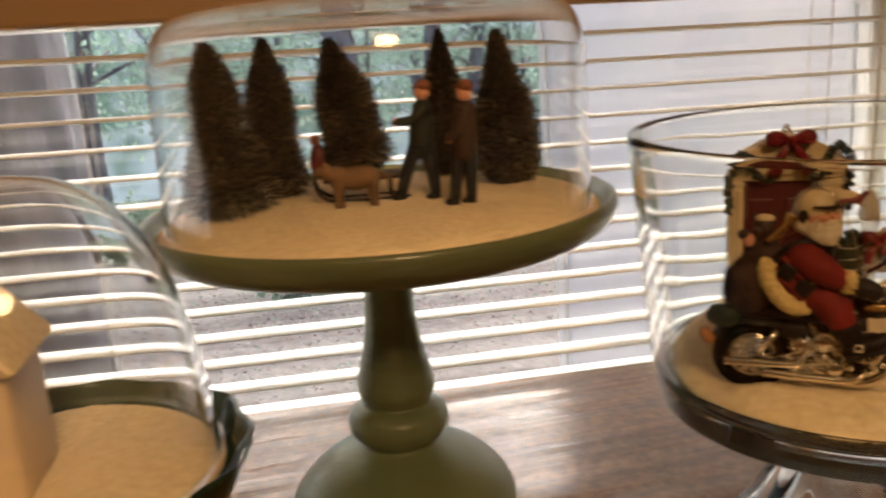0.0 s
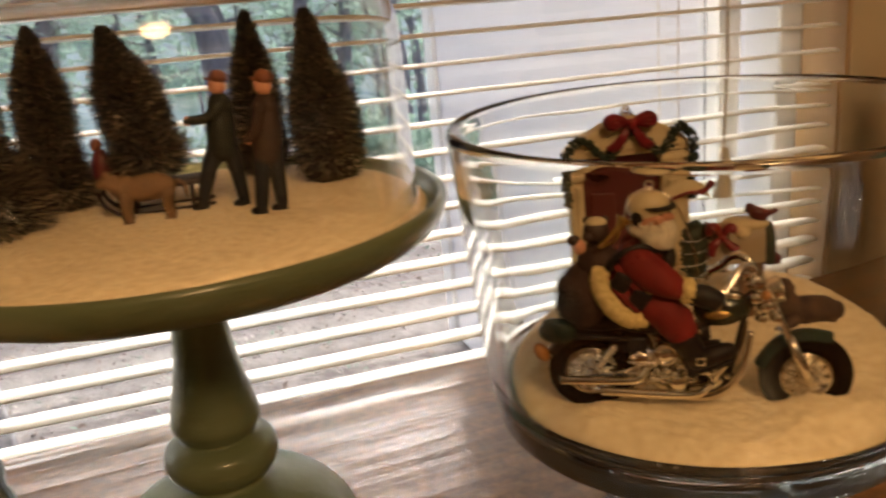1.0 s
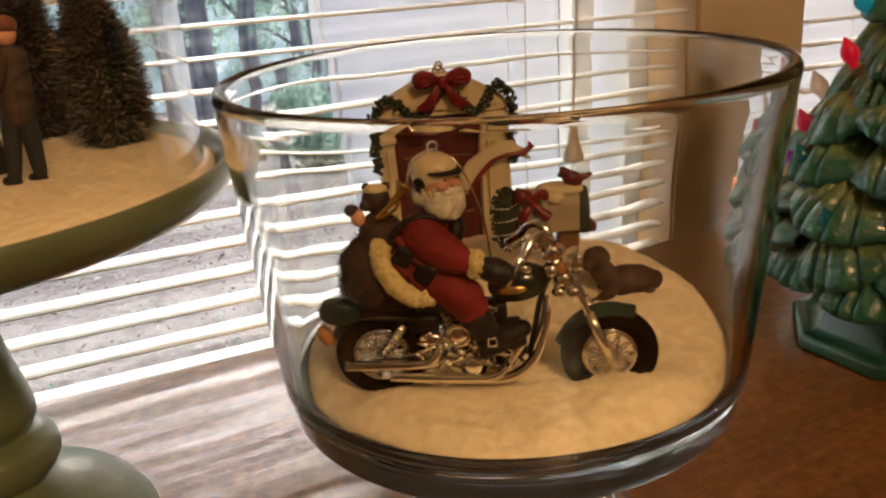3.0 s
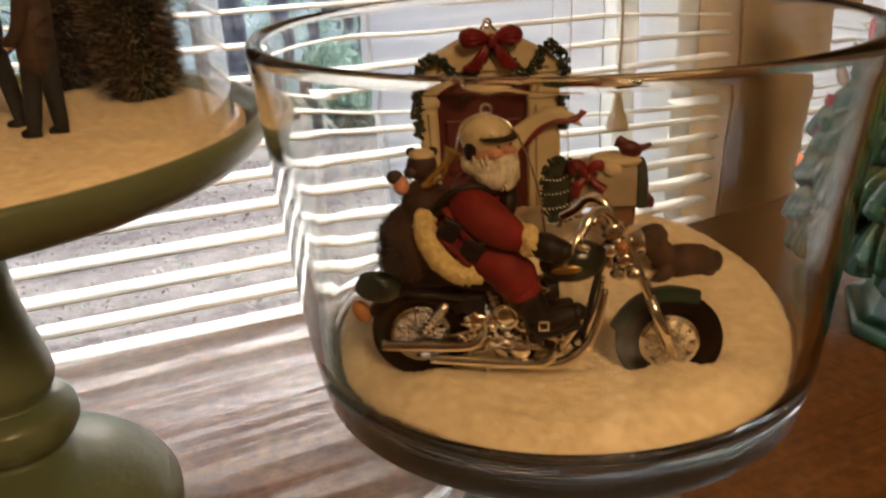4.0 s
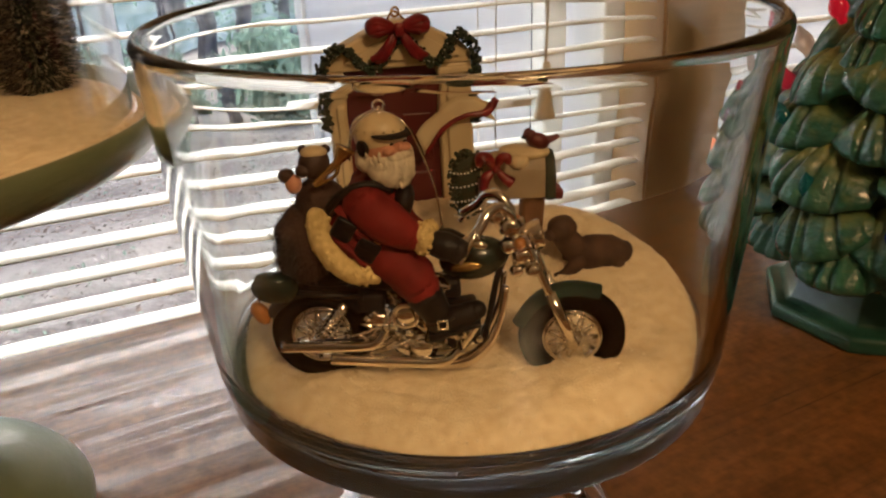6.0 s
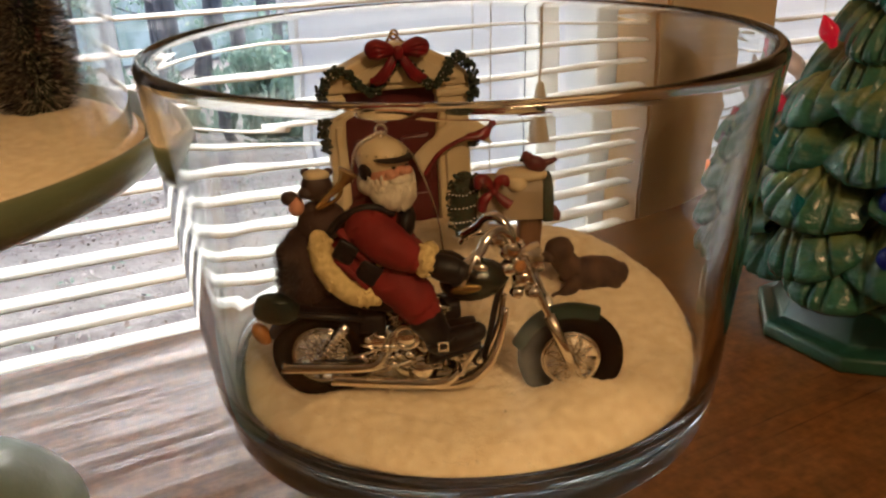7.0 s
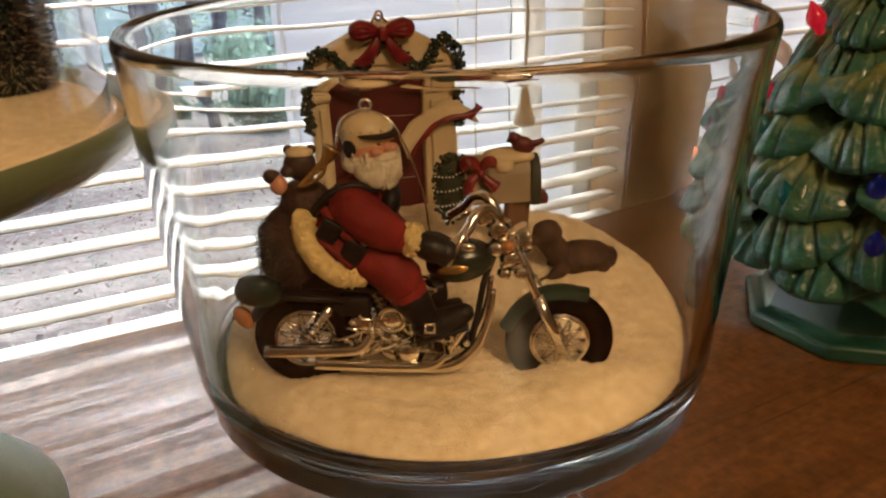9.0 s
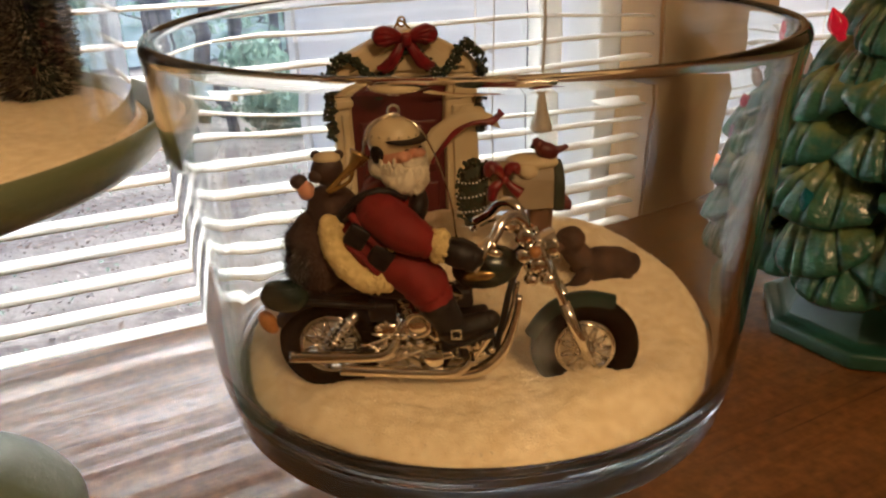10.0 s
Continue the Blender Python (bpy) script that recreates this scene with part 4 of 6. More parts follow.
    bm = bmesh.new()
    for s in (-22, 22):
        base = Vector((-47 * u, 3.4 * u, 14 * u))
        d = Vector((math.sin(radians(s)), 0, math.cos(radians(s))))
        for k in range(7):
            c = base + d * (6 + 1.9 * k) * u
            ring(bm, tuple(c), 3.4 * u, 1.1 * u, (0, s, 0), 20, 6, 0, 0.5)
        tube(bm, [tuple(base), tuple(base + d * 20 * u)], 3.6 * u, 14, 0, 1)
        blob(bm, tuple(base + d * 20.5 * u), (4.9 * u, 4.4 * u, 2.2 * u), (0, s, 0), 1, sub=2)
        tube(bm, [tuple(base + Vector((0, -3.4 * u, 0))), tuple(base + Vector((0, -3.4 * u, 0)) + d * 19 * u)], 0.7 * u, 6, 1, 1)
    part("cylinder", bm, [CHROME, CHROME], bike, "finned chrome cylinders")
    bm = bmesh.new()
    blob(bm, (-47 * u, 3.4 * u, 13.5 * u), (9 * u, 6 * u, 6.4 * u))
    tube(bm, [(-45 * u, -3.6 * u, 13.5 * u), (-45 * u, 10.2 * u, 13.5 * u)], 4.6 * u, 20, 0, 1)
    blob(bm, (-45 * u, -3.8 * u, 13.5 * u), (3.6 * u, 1.4 * u, 3.6 * u), sub=2)
    blob(bm, (-59.5 * u, 1 * u, 15 * u), (6 * u, 4.6 * u, 5 * u))
    block(bm, (-58.5 * u, -1.8 * u, 23.5 * u), (5.5 * u, 4 * u, 4.6 * u), (0, 8, 0), bevel=0.0008)
    for k in range(5):
        blob(bm, ((-38 + 2.6 * k) * u, -3 * u, (9.5 + 1.6 * k) * u), (1.2 * u, 1 * u, 1.2 * u), sub=2)
    part("engine", bm, CHROME, bike, "chrome engine case")
    bm = bmesh.new()
    ring(bm, (-49.5 * u, -4.2 * u, 25.5 * u), 3.6 * u, 1.0 * u, (90, 0, 0), 24, 8)
    blob(bm, (-49.5 * u, -4.2 * u, 25.5 * u), (3.5 * u, 1.1 * u, 3.5 * u), sub=2)
    part("air_filter", bm, CHROME, bike)
    bm = block(bmesh.new(), (-60 * u, 0.5 * u, 28.5 * u), (8.4 * u, 6 * u, 6.4 * u), bevel=0.0012)
    part("oil_tank", bm, BLACK, bike)
    for rows, r in (([(-52.4, 27), (-55.5, 21), (-58.6, 16.6), (-63, 15.4), (-72, 15.5), (-87.6, 16)], (1.4, 1.4, 1.5, 1.6, 1.75, 1.8)), ([(-28.4, 20.6), (-32.5, 14.4), (-37, 10.4), (-42, 9.3), (-56, 10), (-73, 11.4)], (1.3, 1.4, 1.6, 1.7, 1.75, 1.75))):
        bm = bmesh.new()
        tube(bm, [(x * u, (-4.6 if i > 1 else -2.4) * u, z * u) for i, (x, z) in enumerate(rows)], [q * u for q in r], 12, 0, 6)
        part("exhaust_pipe", bm, CHROME, bike, "chrome exhaust pipe")
    for y in (-4.4, 11.4):
        bm = bmesh.new()
        tube(bm, [(-67.2 * u, y * u, 30 * u), (-75.4 * u, y * u, 19 * u)], 1.35 * u, 10, steps=1)
        for k in range(7):
            t = 0.12 + k * 0.12
            ring(bm, ((-67.2 - 8.2 * t) * u, y * u, (30 - 11 * t) * u), 1.5 * u, 0.4 * u, (0, 37, 0), 14, 6)
        part("shock_absorber", bm, CHROME, bike)
    bm = blob(bmesh.new(), (-88 * u, -3 * u, 35 * u), (7 * u, 3.6 * u, 5 * u), (0, 6, 0), 0, 0.0003, 250)
    blob(bm, (-88 * u, -3.2 * u, 38.2 * u), (5.6 * u, 3.4 * u, 1.8 * u), (0, 6, 0), 0)
    part("saddlebag", bm, TANK, bike, "dark saddlebag")
    bm = blob(bmesh.new(), (-94.5 * u, 1.5 * u, 24.5 * u), (2.6 * u, 2.2 * u, 4.2 * u), (0, -28, 0))
    part("tail_lamp", bm, AMBER, bike, "amber tail lamp")
    bm = bmesh.new()
    tube(bm, [(-42 * u, -3.5 * u, 32 * u), (-37.5 * u, -4.4 * u, 24 * u), (-34 * u, -4.4 * u, 16.5 * u)], 0.75 * u, 8)
    tube(bm, [(-34 * u, -4.4 * u, 16.5 * u), (-33 * u, -9 * u, 14.5 * u)], 0.9 * u, 8)
    part("linkage", bm, CHROME, bike)


def build_rider():
    """A painted rider figure in red, one mesh."""
    bm = bmesh.new()
    u = 0.001
    y = 3.0
    RED_, FUR_, BEARD_, SKIN_, HELM_, BLK, STEEL = range(7)
    # trunk, leaning forwards, and the skirt of the coat
    blob(bm, (-58.5 * u, y * u, 51 * u), (11 * u, 11 * u, 15 * u), (0, 14, 0), RED_, 0.0006, 160)
    blob(bm, (-57 * u, (y + 1) * u, 59.5 * u), (9.4 * u, 10.5 * u, 8 * u), (0, 18, 0), RED_, 0.0007, 160)
    blob(bm, (-64 * u, (y - 4.5) * u, 50 * u), (9.5 * u, 8 * u, 9.5 * u), (0, 34, 0), RED_, 0.0007, 160)
    # the shoulder, arm, cuff and glove of each side
    for s, low in ((-1, 0), (1, 10)):
        limb(bm, [(-59 * u, (y + s * 8.6) * u, 61.5 * u), (-52 * u, (y + s * 13) * u, (57.5 - low) * u), (-46 * u, (y + s * 13) * u, (53.6 - low) * u)], [6.6 * u, 6.2 * u, 4.4 * u], RED_)
        blob(bm, (-55.6 * u, (y + s * 11) * u, (58.8 - low * 0.5) * u), (6.2 * u, 5 * u, 5.8 * u), (0, 35, 0), RED_, 0.0011, 240)
        blob(bm, (-42.6 * u, (y + s * 13.2) * u, (53 - low) * u), (3.4 * u, 4.6 * u, 4.9 * u), (0, 8, 0), FUR_, 0.0009, 420)
        limb(bm, [(-40 * u, (y + s * 13.2) * u, (51.6 - low) * u), (-36.5 * u, (y + s * 13.4) * u, (50.4 - low) * u), (-33 * u, (y + s * 13.6) * u, (49.4 - low) * u)], [3.6 * u, 4.3 * u, 3.4 * u], BLK)
        for k in range(4):
            blob(bm, ((-32.4 - 0.5 * k) * u, (y + s * (10.8 + 1.7 * k)) * u, (48.4 - low) * u), (2.3 * u, 1.0 * u, 2.5 * u), (0, 20, 0), BLK, sub=2)
    # thigh, boot shaft, foot, sole and buckle of each side
    for s, back in ((-1, 0), (1, -8)):
        limb(bm, [(-57 * u, (y + s * 6) * u, 46 * u), ((-49.5 + back) * u, (y + s * 9.6) * u, 43.2 * u), ((-44.5 + back) * u, (y + s * 10.4) * u, 36.5 * u)], [7 * u, 6.9 * u, 5.9 * u], RED_)
        blob(bm, ((-46.5 + back) * u, (y + s * 10.6) * u, 40 * u), (6.6 * u, 5.4 * u, 7 * u), (0, -32, 0), RED_, 0.0007, 220)
        limb(bm, [((-43.4 + back) * u, (y + s * 10.4) * u, 33.6 * u), ((-40.6 + back) * u, (y + s * 10.6) * u, 29 * u), ((-39 + back) * u, (y + s * 10.6) * u, 25.6 * u)], [5.6 * u, 4.6 * u, 4.2 * u], BLK)
        limb(bm, [((-39.4 + back) * u, (y + s * 10.6) * u, 25 * u), ((-33.5 + back) * u, (y + s * 10.8) * u, 26.4 * u), ((-28.4 + back) * u, (y + s * 10.8) * u, 28.6 * u)], [4.2 * u, 4 * u, 3.1 * u], BLK)
        block(bm, ((-33.8 + back) * u, (y + s * 10.8) * u, 22.9 * u), (14 * u, 6.4 * u, 1.7 * u), (0, -18, 0), BLK, 0.0006)
        block(bm, ((-40.4 + back) * u, (y + s * 10.6) * u, 20.8 * u), (4.4 * u, 6 * u, 3 * u), (0, -10, 0), BLK, 0.0006)
        tube(bm, [((-42.6 + back) * u, (y + s * 14) * u, 25.4 * u), ((-38.4 + back) * u, (y + s * 15) * u, 26.4 * u), ((-34.6 + back) * u, (y + s * 14.2) * u, 28.8 * u)], 0.8 * u, 6, BLK)
        for dx, dz, w, h in ((0, 1.3, 3.2, 0.6), (0, -1.3, 3.2, 0.6), (-1.3, 0, 0.6, 2.4), (1.3, 0, 0.6, 2.4)):
            block(bm, ((-38.2 + back + dx) * u, (y + s * 15.7) * u, (26.5 + dz) * u), (w * u, 0.7 * u, h * u), mat=STEEL)
    # fur hem that sweeps down the coat tail
    hem = [(-72.6, -9.6, 58.6), (-71.6, -11, 52.4), (-67.9, -11.8, 46.2), (-63.3, -11.6, 42.2), (-58.4, -10.6, 41.2)]
    tube(bm, [(a * u, (y + b) * u, c * u) for a, b, c in hem], [3.2 * u, 3.6 * u, 3.6 * u, 3.5 * u, 3 * u], 14, FUR_, 8)
    tufts = random.Random(3)
    for k in range(210):
        i = tufts.randrange(4)
        f = tufts.random()
        c = [hem[i][q] + (hem[i + 1][q] - hem[i][q]) * f for q in range(3)]
        d = Vector((tufts.gauss(0, 1), tufts.gauss(-0.6, 1), tufts.gauss(0, 1))).normalized() * 3.2
        r = tufts.uniform(0.45, 0.95)
        blob(bm, ((c[0] + d.x) * u, (y + c[1] + d.y) * u, (c[2] + d.z) * u), (r * u, r * u, 1.25 * r * u), mat=FUR_, sub=1)
    for p in (hem[0], hem[-1]):
        blob(bm, (p[0] * u, (y + p[1]) * u, p[2] * u), (3.2 * u, 3.2 * u, 3.2 * u), mat=FUR_, rough=0.0008, freq=420)
    for s, low in ((-1, 0), (1, 10)):
        for k in range(70):
            d = Vector((tufts.gauss(0, 1), tufts.gauss(0, 1), tufts.gauss(0, 1))).normalized()
            r = tufts.uniform(0.5, 0.9)
            blob(bm, ((-42.6 + d.x * 3.1) * u, (y + s * 13.2 + d.y * 4.4) * u, (53 - low + d.z * 4.6) * u), (r * u, r * u, r * u), mat=FUR_, sub=1)
    # two dark pouches framed by red straps, shoulder strap, dark waistcoat
    for px, pz, w, h in ((-64.8, 56.2, 6.2, 6.6), (-58.6, 49.8, 6.6, 7.2)):
        block(bm, (px * u, (y - 12) * u, pz * u), (w * u, 4 * u, h * u), (0, 32, 0), BLK, 0.001)
        block(bm, ((px + 0.9) * u, (y - 13.4) * u, (pz + 1.6) * u), (w * u, 1.6 * u, h * 0.42 * u), (0, 32, 0), BLK, 0.0005)
    tube(bm, [(-70 * u, (y - 10.6) * u, 54.5 * u), (-64 * u, (y - 13) * u, 50.4 * u), (-59.5 * u, (y - 12.6) * u, 44.6 * u)], 1.1 * u, 8, RED_)
    tube(bm, [(-66.5 * u, (y - 10.6) * u, 62 * u), (-60.4 * u, (y - 13) * u, 54.6 * u), (-53.5 * u, (y - 11.6) * u, 49 * u)], 1.2 * u, 8, RED_)
    blob(bm, (-56 * u, (y - 13) * u, 51.6 * u), (1.3 * u, 0.9 * u, 1.3 * u), mat=FUR_, sub=2)
    tube(bm, [(-70 * u, (y - 8) * u, 60 * u), (-65 * u, (y - 9.6) * u, 65.6 * u), (-58 * u, (y - 8.6) * u, 67.8 * u), (-51 * u, (y - 6.4) * u, 65 * u)], [1.2 * u, 1.3 * u, 1.3 * u, 1.0 * u], 8, BLK)
    blob(bm, (-48.6 * u, (y - 3) * u, 60.5 * u), (3.2 * u, 6 * u, 6 * u), (0, 14, 0), BLK, sub=2)
    # head, turned outwards
    hx, hz = -53.6, 77.2
    before = len(bm.verts)
    blob(bm, (hx * u, y * u, hz * u), (6.9 * u, 6.6 * u, 7 * u), mat=SKIN_)
    blob(bm, ((hx + 6.9) * u, y * u, (hz + 0.2) * u), (1.5 * u, 1.2 * u, 1.5 * u), mat=SKIN_, sub=2)
    for sy in (-3, 3):
        blob(bm, ((hx + 5.6) * u, (y + sy) * u, (hz - 0.6) * u), (1.9 * u, 2 * u, 1.5 * u), mat=SKIN_, sub=2)
        blob(bm, ((hx + 6.3) * u, (y + 0.8 * sy) * u, (hz + 1.5) * u), (0.45 * u, 0.75 * u, 0.4 * u), mat=BLK, sub=1)
    blob(bm, ((hx + 2.8) * u, y * u, (hz - 6.4) * u), (6.8 * u, 7.4 * u, 5.6 * u), (0, 26, 0), BEARD_, 0.001, 300)
    blob(bm, ((hx - 1.6) * u, y * u, (hz - 4.8) * u), (7.0 * u, 7.8 * u, 4.8 * u), (0, 8, 0), BEARD_, 0.001, 300)
    blob(bm, ((hx + 6.4) * u, y * u, (hz - 2.6) * u), (2.0 * u, 4.4 * u, 1.3 * u), (0, 20, 0), BEARD_, 0.0005, 500, 2)
    blob(bm, ((hx + 7.6) * u, y * u, (hz - 4.4) * u), (1.0 * u, 1.7 * u, 0.9 * u), (0, 20, 0), RED_, sub=2)
    rnd = random.Random(15)
    for k in range(240):
        a, h = rnd.uniform(-2.3, 2.3), rnd.random()
        rr = 7.2 - 3.0 * h * h
        tx, ty, tz = hx + 1.2 + 2.4 * h + rr * math.cos(a), y + rr * math.sin(a) * 0.98, hz - 1.8 - 8.8 * h
        if abs(a) < 0.9 and h < 0.34:
            continue
        blob(bm, (tx * u, ty * u, tz * u), (0.6 * u, 0.6 * u, 1.9 * u), (rnd.uniform(-16, 16), rnd.uniform(-16, 16), 0), BEARD_, sub=1)
    # helmet with dark peak, band, studs and ear flap
    blob(bm, ((hx - 0.9) * u, y * u, (hz + 3.0) * u), (7.7 * u, 7.5 * u, 7.7 * u), (0, -5, 0), HELM_)
    for k in range(9):
        a = radians(-100 + 22 * k)
        blob(bm, ((hx - 0.9 + 7.4 * math.cos(a)) * u, (y + 7.2 * math.sin(a)) * u, (hz + 5.2) * u), (0.4 * u, 0.4 * u, 0.4 * u), mat=STEEL, sub=1)
    blob(bm, ((hx + 3.9) * u, y * u, (hz + 4.0) * u), (5.2 * u, 6.9 * u, 0.9 * u), (0, 5, 0), BLK)
    blob(bm, ((hx - 0.8) * u, (y - 7.0) * u, (hz + 0.0) * u), (2.6 * u, 1.0 * u, 3.0 * u), (0, 10, 0), BLK, sub=2)
    turn = Matrix.Translation((hx * u, y * u, 0)) @ pose(0, 0, 0, 0, 0, -42) @ Matrix.Translation((-hx * u, -y * u, 0))
    bm.verts.ensure_lookup_table()
    for v in bm.verts[before:]:
        v.co = turn @ v.co
    ob = part("rider_figurine", bm, [RED, FUR, BEARD, SKIN, HELMET, BLACK, CHROME], at=bike_frame())
    tagged(ob, "painted rider figurine in red suit, white beard and ivory helmet", "figurine")
    hanger = thing("hanging_loop", bike_frame() @ pose((hx - 0.5) * u, y * u, (hz + 10.6) * u), "silver hanging ring with a thin cord on the helmet", "ornament hanger")
    bm = bmesh.new()
    ring(bm, (0, 0, 2.1 * u), 1.5 * u, 0.42 * u, (90, 0, 0), 24, 8)
    tube(bm, [(0, 0, 0.8 * u), (0, 0, -1.2 * u)], 0.7 * u, 8, steps=1)
    part("ring", bm, CHROME, hanger)
    bm = bmesh.new()
    tube(bm, [(0, -0.3 * u, 1.4 * u), (-5 * u, -1 * u, -2.2 * u), (-8.4 * u, -1.6 * u, -8.5 * u), (-9.2 * u, -1.5 * u, -15 * u)], 0.42 * u, 6)
    tube(bm, [(0, -0.3 * u, 1.2 * u), (6 * u, -2 * u, -2 * u), (11 * u, -4 * u, -11 * u), (15 * u, -5 * u, -24 * u), (16.5 * u, -4 * u, -36 * u)], 0.3 * u, 6)
    for k in range(16):
        f = k / 15
        a = Vector((0, -0.3, 1.4)).lerp(Vector((-8.4, -1.6, -8.5)), f) + Vector((-2.6, 0, 2.4)) * math.sin(math.pi * f) * 0.7
        blob(bm, tuple(a * u), (0.62 * u, 0.62 * u, 0.62 * u), sub=1)
    part("cord", bm, CHROME, hanger, "thin twisted silver cord")


def build_sack():
    u = 0.001
    sack = thing("toy_sack", bike_frame() @ pose(-78 * u, 3 * u, 38 * u), "brown cloth sack stuffed with small toys", "sack")
    bm = blob(bmesh.new(), (1 * u, 0, 10 * u), (10.6 * u, 10.5 * u, 13.4 * u), (0, 16, 0), 0, 0.0016, 170, 4)
    blob(bm, (5.5 * u, 0, 22 * u), (8 * u, 8.4 * u, 7 * u), (0, 20, 0), 0, 0.0014, 170)
    surface = [(v.co.copy(), v.normal.copy()) for v in bm.verts]
    part("bag", bm, SACK, sack)
    rnd = random.Random(12)
    verts, faces = [], []
    for k in range(5000):
        c, nrm = surface[rnd.randrange(len(surface))]
        c = c + Vector((rnd.gauss(0, 0.4), rnd.gauss(0, 0.4), rnd.gauss(0, 0.4))) * u
        out = (c - Vector((2 * u, 0, 12 * u))).normalized()
        tip = c + (out + Vector((rnd.uniform(-0.5, 0.5), rnd.uniform(-0.5, 0.5), rnd.uniform(-0.9, 0.2)))) * rnd.uniform(0.8, 1.7) * u
        side = out.cross(Vector((rnd.random(), rnd.random(), rnd.random() + 0.1))).normalized() * 0.14 * u
        b = len(verts)
        verts += [c - side, c + side, tip]
        faces.append((b, b + 1, b + 2))
    me = bpy.data.meshes.new("nap")
    me.from_pydata(verts, [], faces)
    me.materials.append(SACK)
    nap = new("nap", me)
    nap.parent = sack
    tagged(nap, "fuzzy brown nap", kind="stuff")
    bm = blob(bmesh.new(), (4.8 * u, -3 * u, 34.8 * u), (4.6 * u, 4.4 * u, 4.6 * u), mat=0, rough=0.0003)
    blob(bm, (2 * u, -6 * u, 33.6 * u), (2.2 * u, 2 * u, 1.9 * u), mat=0, sub=2)
    for dx in (-3, 3.4):
        blob(bm, ((4.8 + dx) * u, -2 * u, 38.6 * u), (1.5 * u, 1 * u, 1.5 * u), mat=0, sub=2)
    blob(bm, (5 * u, -3 * u, 38 * u), (4 * u, 3.6 * u, 1.9 * u), mat=1, sub=2)
    part("toy_bear", bm, [TOY, IVORY], sack, "dark brown toy bear")
    bm = blob(bmesh.new(), (-1.2 * u, -5 * u, 29.5 * u), (2.4 * u, 2.2 * u, 3 * u), mat=0)
    blob(bm, (-3 * u, -4.6 * u, 31.8 * u), (2.6 * u, 2.4 * u, 2.2 * u), mat=1, sub=2)
    part("toy_doll", bm, [SKIN, TOY], sack, "small toy with an orange face")
    bm = bmesh.new()
    tube(bm, [(5.5 * u, -9 * u, 30.2 * u), (9 * u, -9 * u, 33.5 * u), (12.8 * u, -8.6 * u, 37 * u), (15 * u, -8 * u, 40.5 * u)], [0.8 * u, 0.9 * u, 1.3 * u, 3.2 * u], 12, 0, 5)
    tube(bm, [(6 * u, -9 * u, 30 * u), (11.6 * u, -9.4 * u, 33 * u), (13 * u, -9 * u, 36.8 * u)], 0.55 * u, 8)
    part("toy_horn", bm, BRASS, sack, "brass toy horn")


def cluster(bm, points, radius, count, rnd, mats=(0, 0, 0, 1), flat=1.0):
    """Small leafy tufts round a line of points."""
    for p in points:
        for k in range(count):
            d = Vector((rnd.gauss(0, 1), rnd.gauss(0, 1) * flat, rnd.gauss(0, 1))).normalized() * radius * rnd.uniform(0.35, 1.0)
            s = radius * rnd.uniform(0.26, 0.46)
            dot = mats[rnd.randrange(len(mats))]
            if dot:
                d, s = d.normalized() * radius * 1.02, radius * 0.13
            blob(bm, tuple(Vector(p) + d), (s, s, s * 0.8), (rnd.uniform(0, 90), rnd.uniform(0, 90), 0), dot, sub=1)


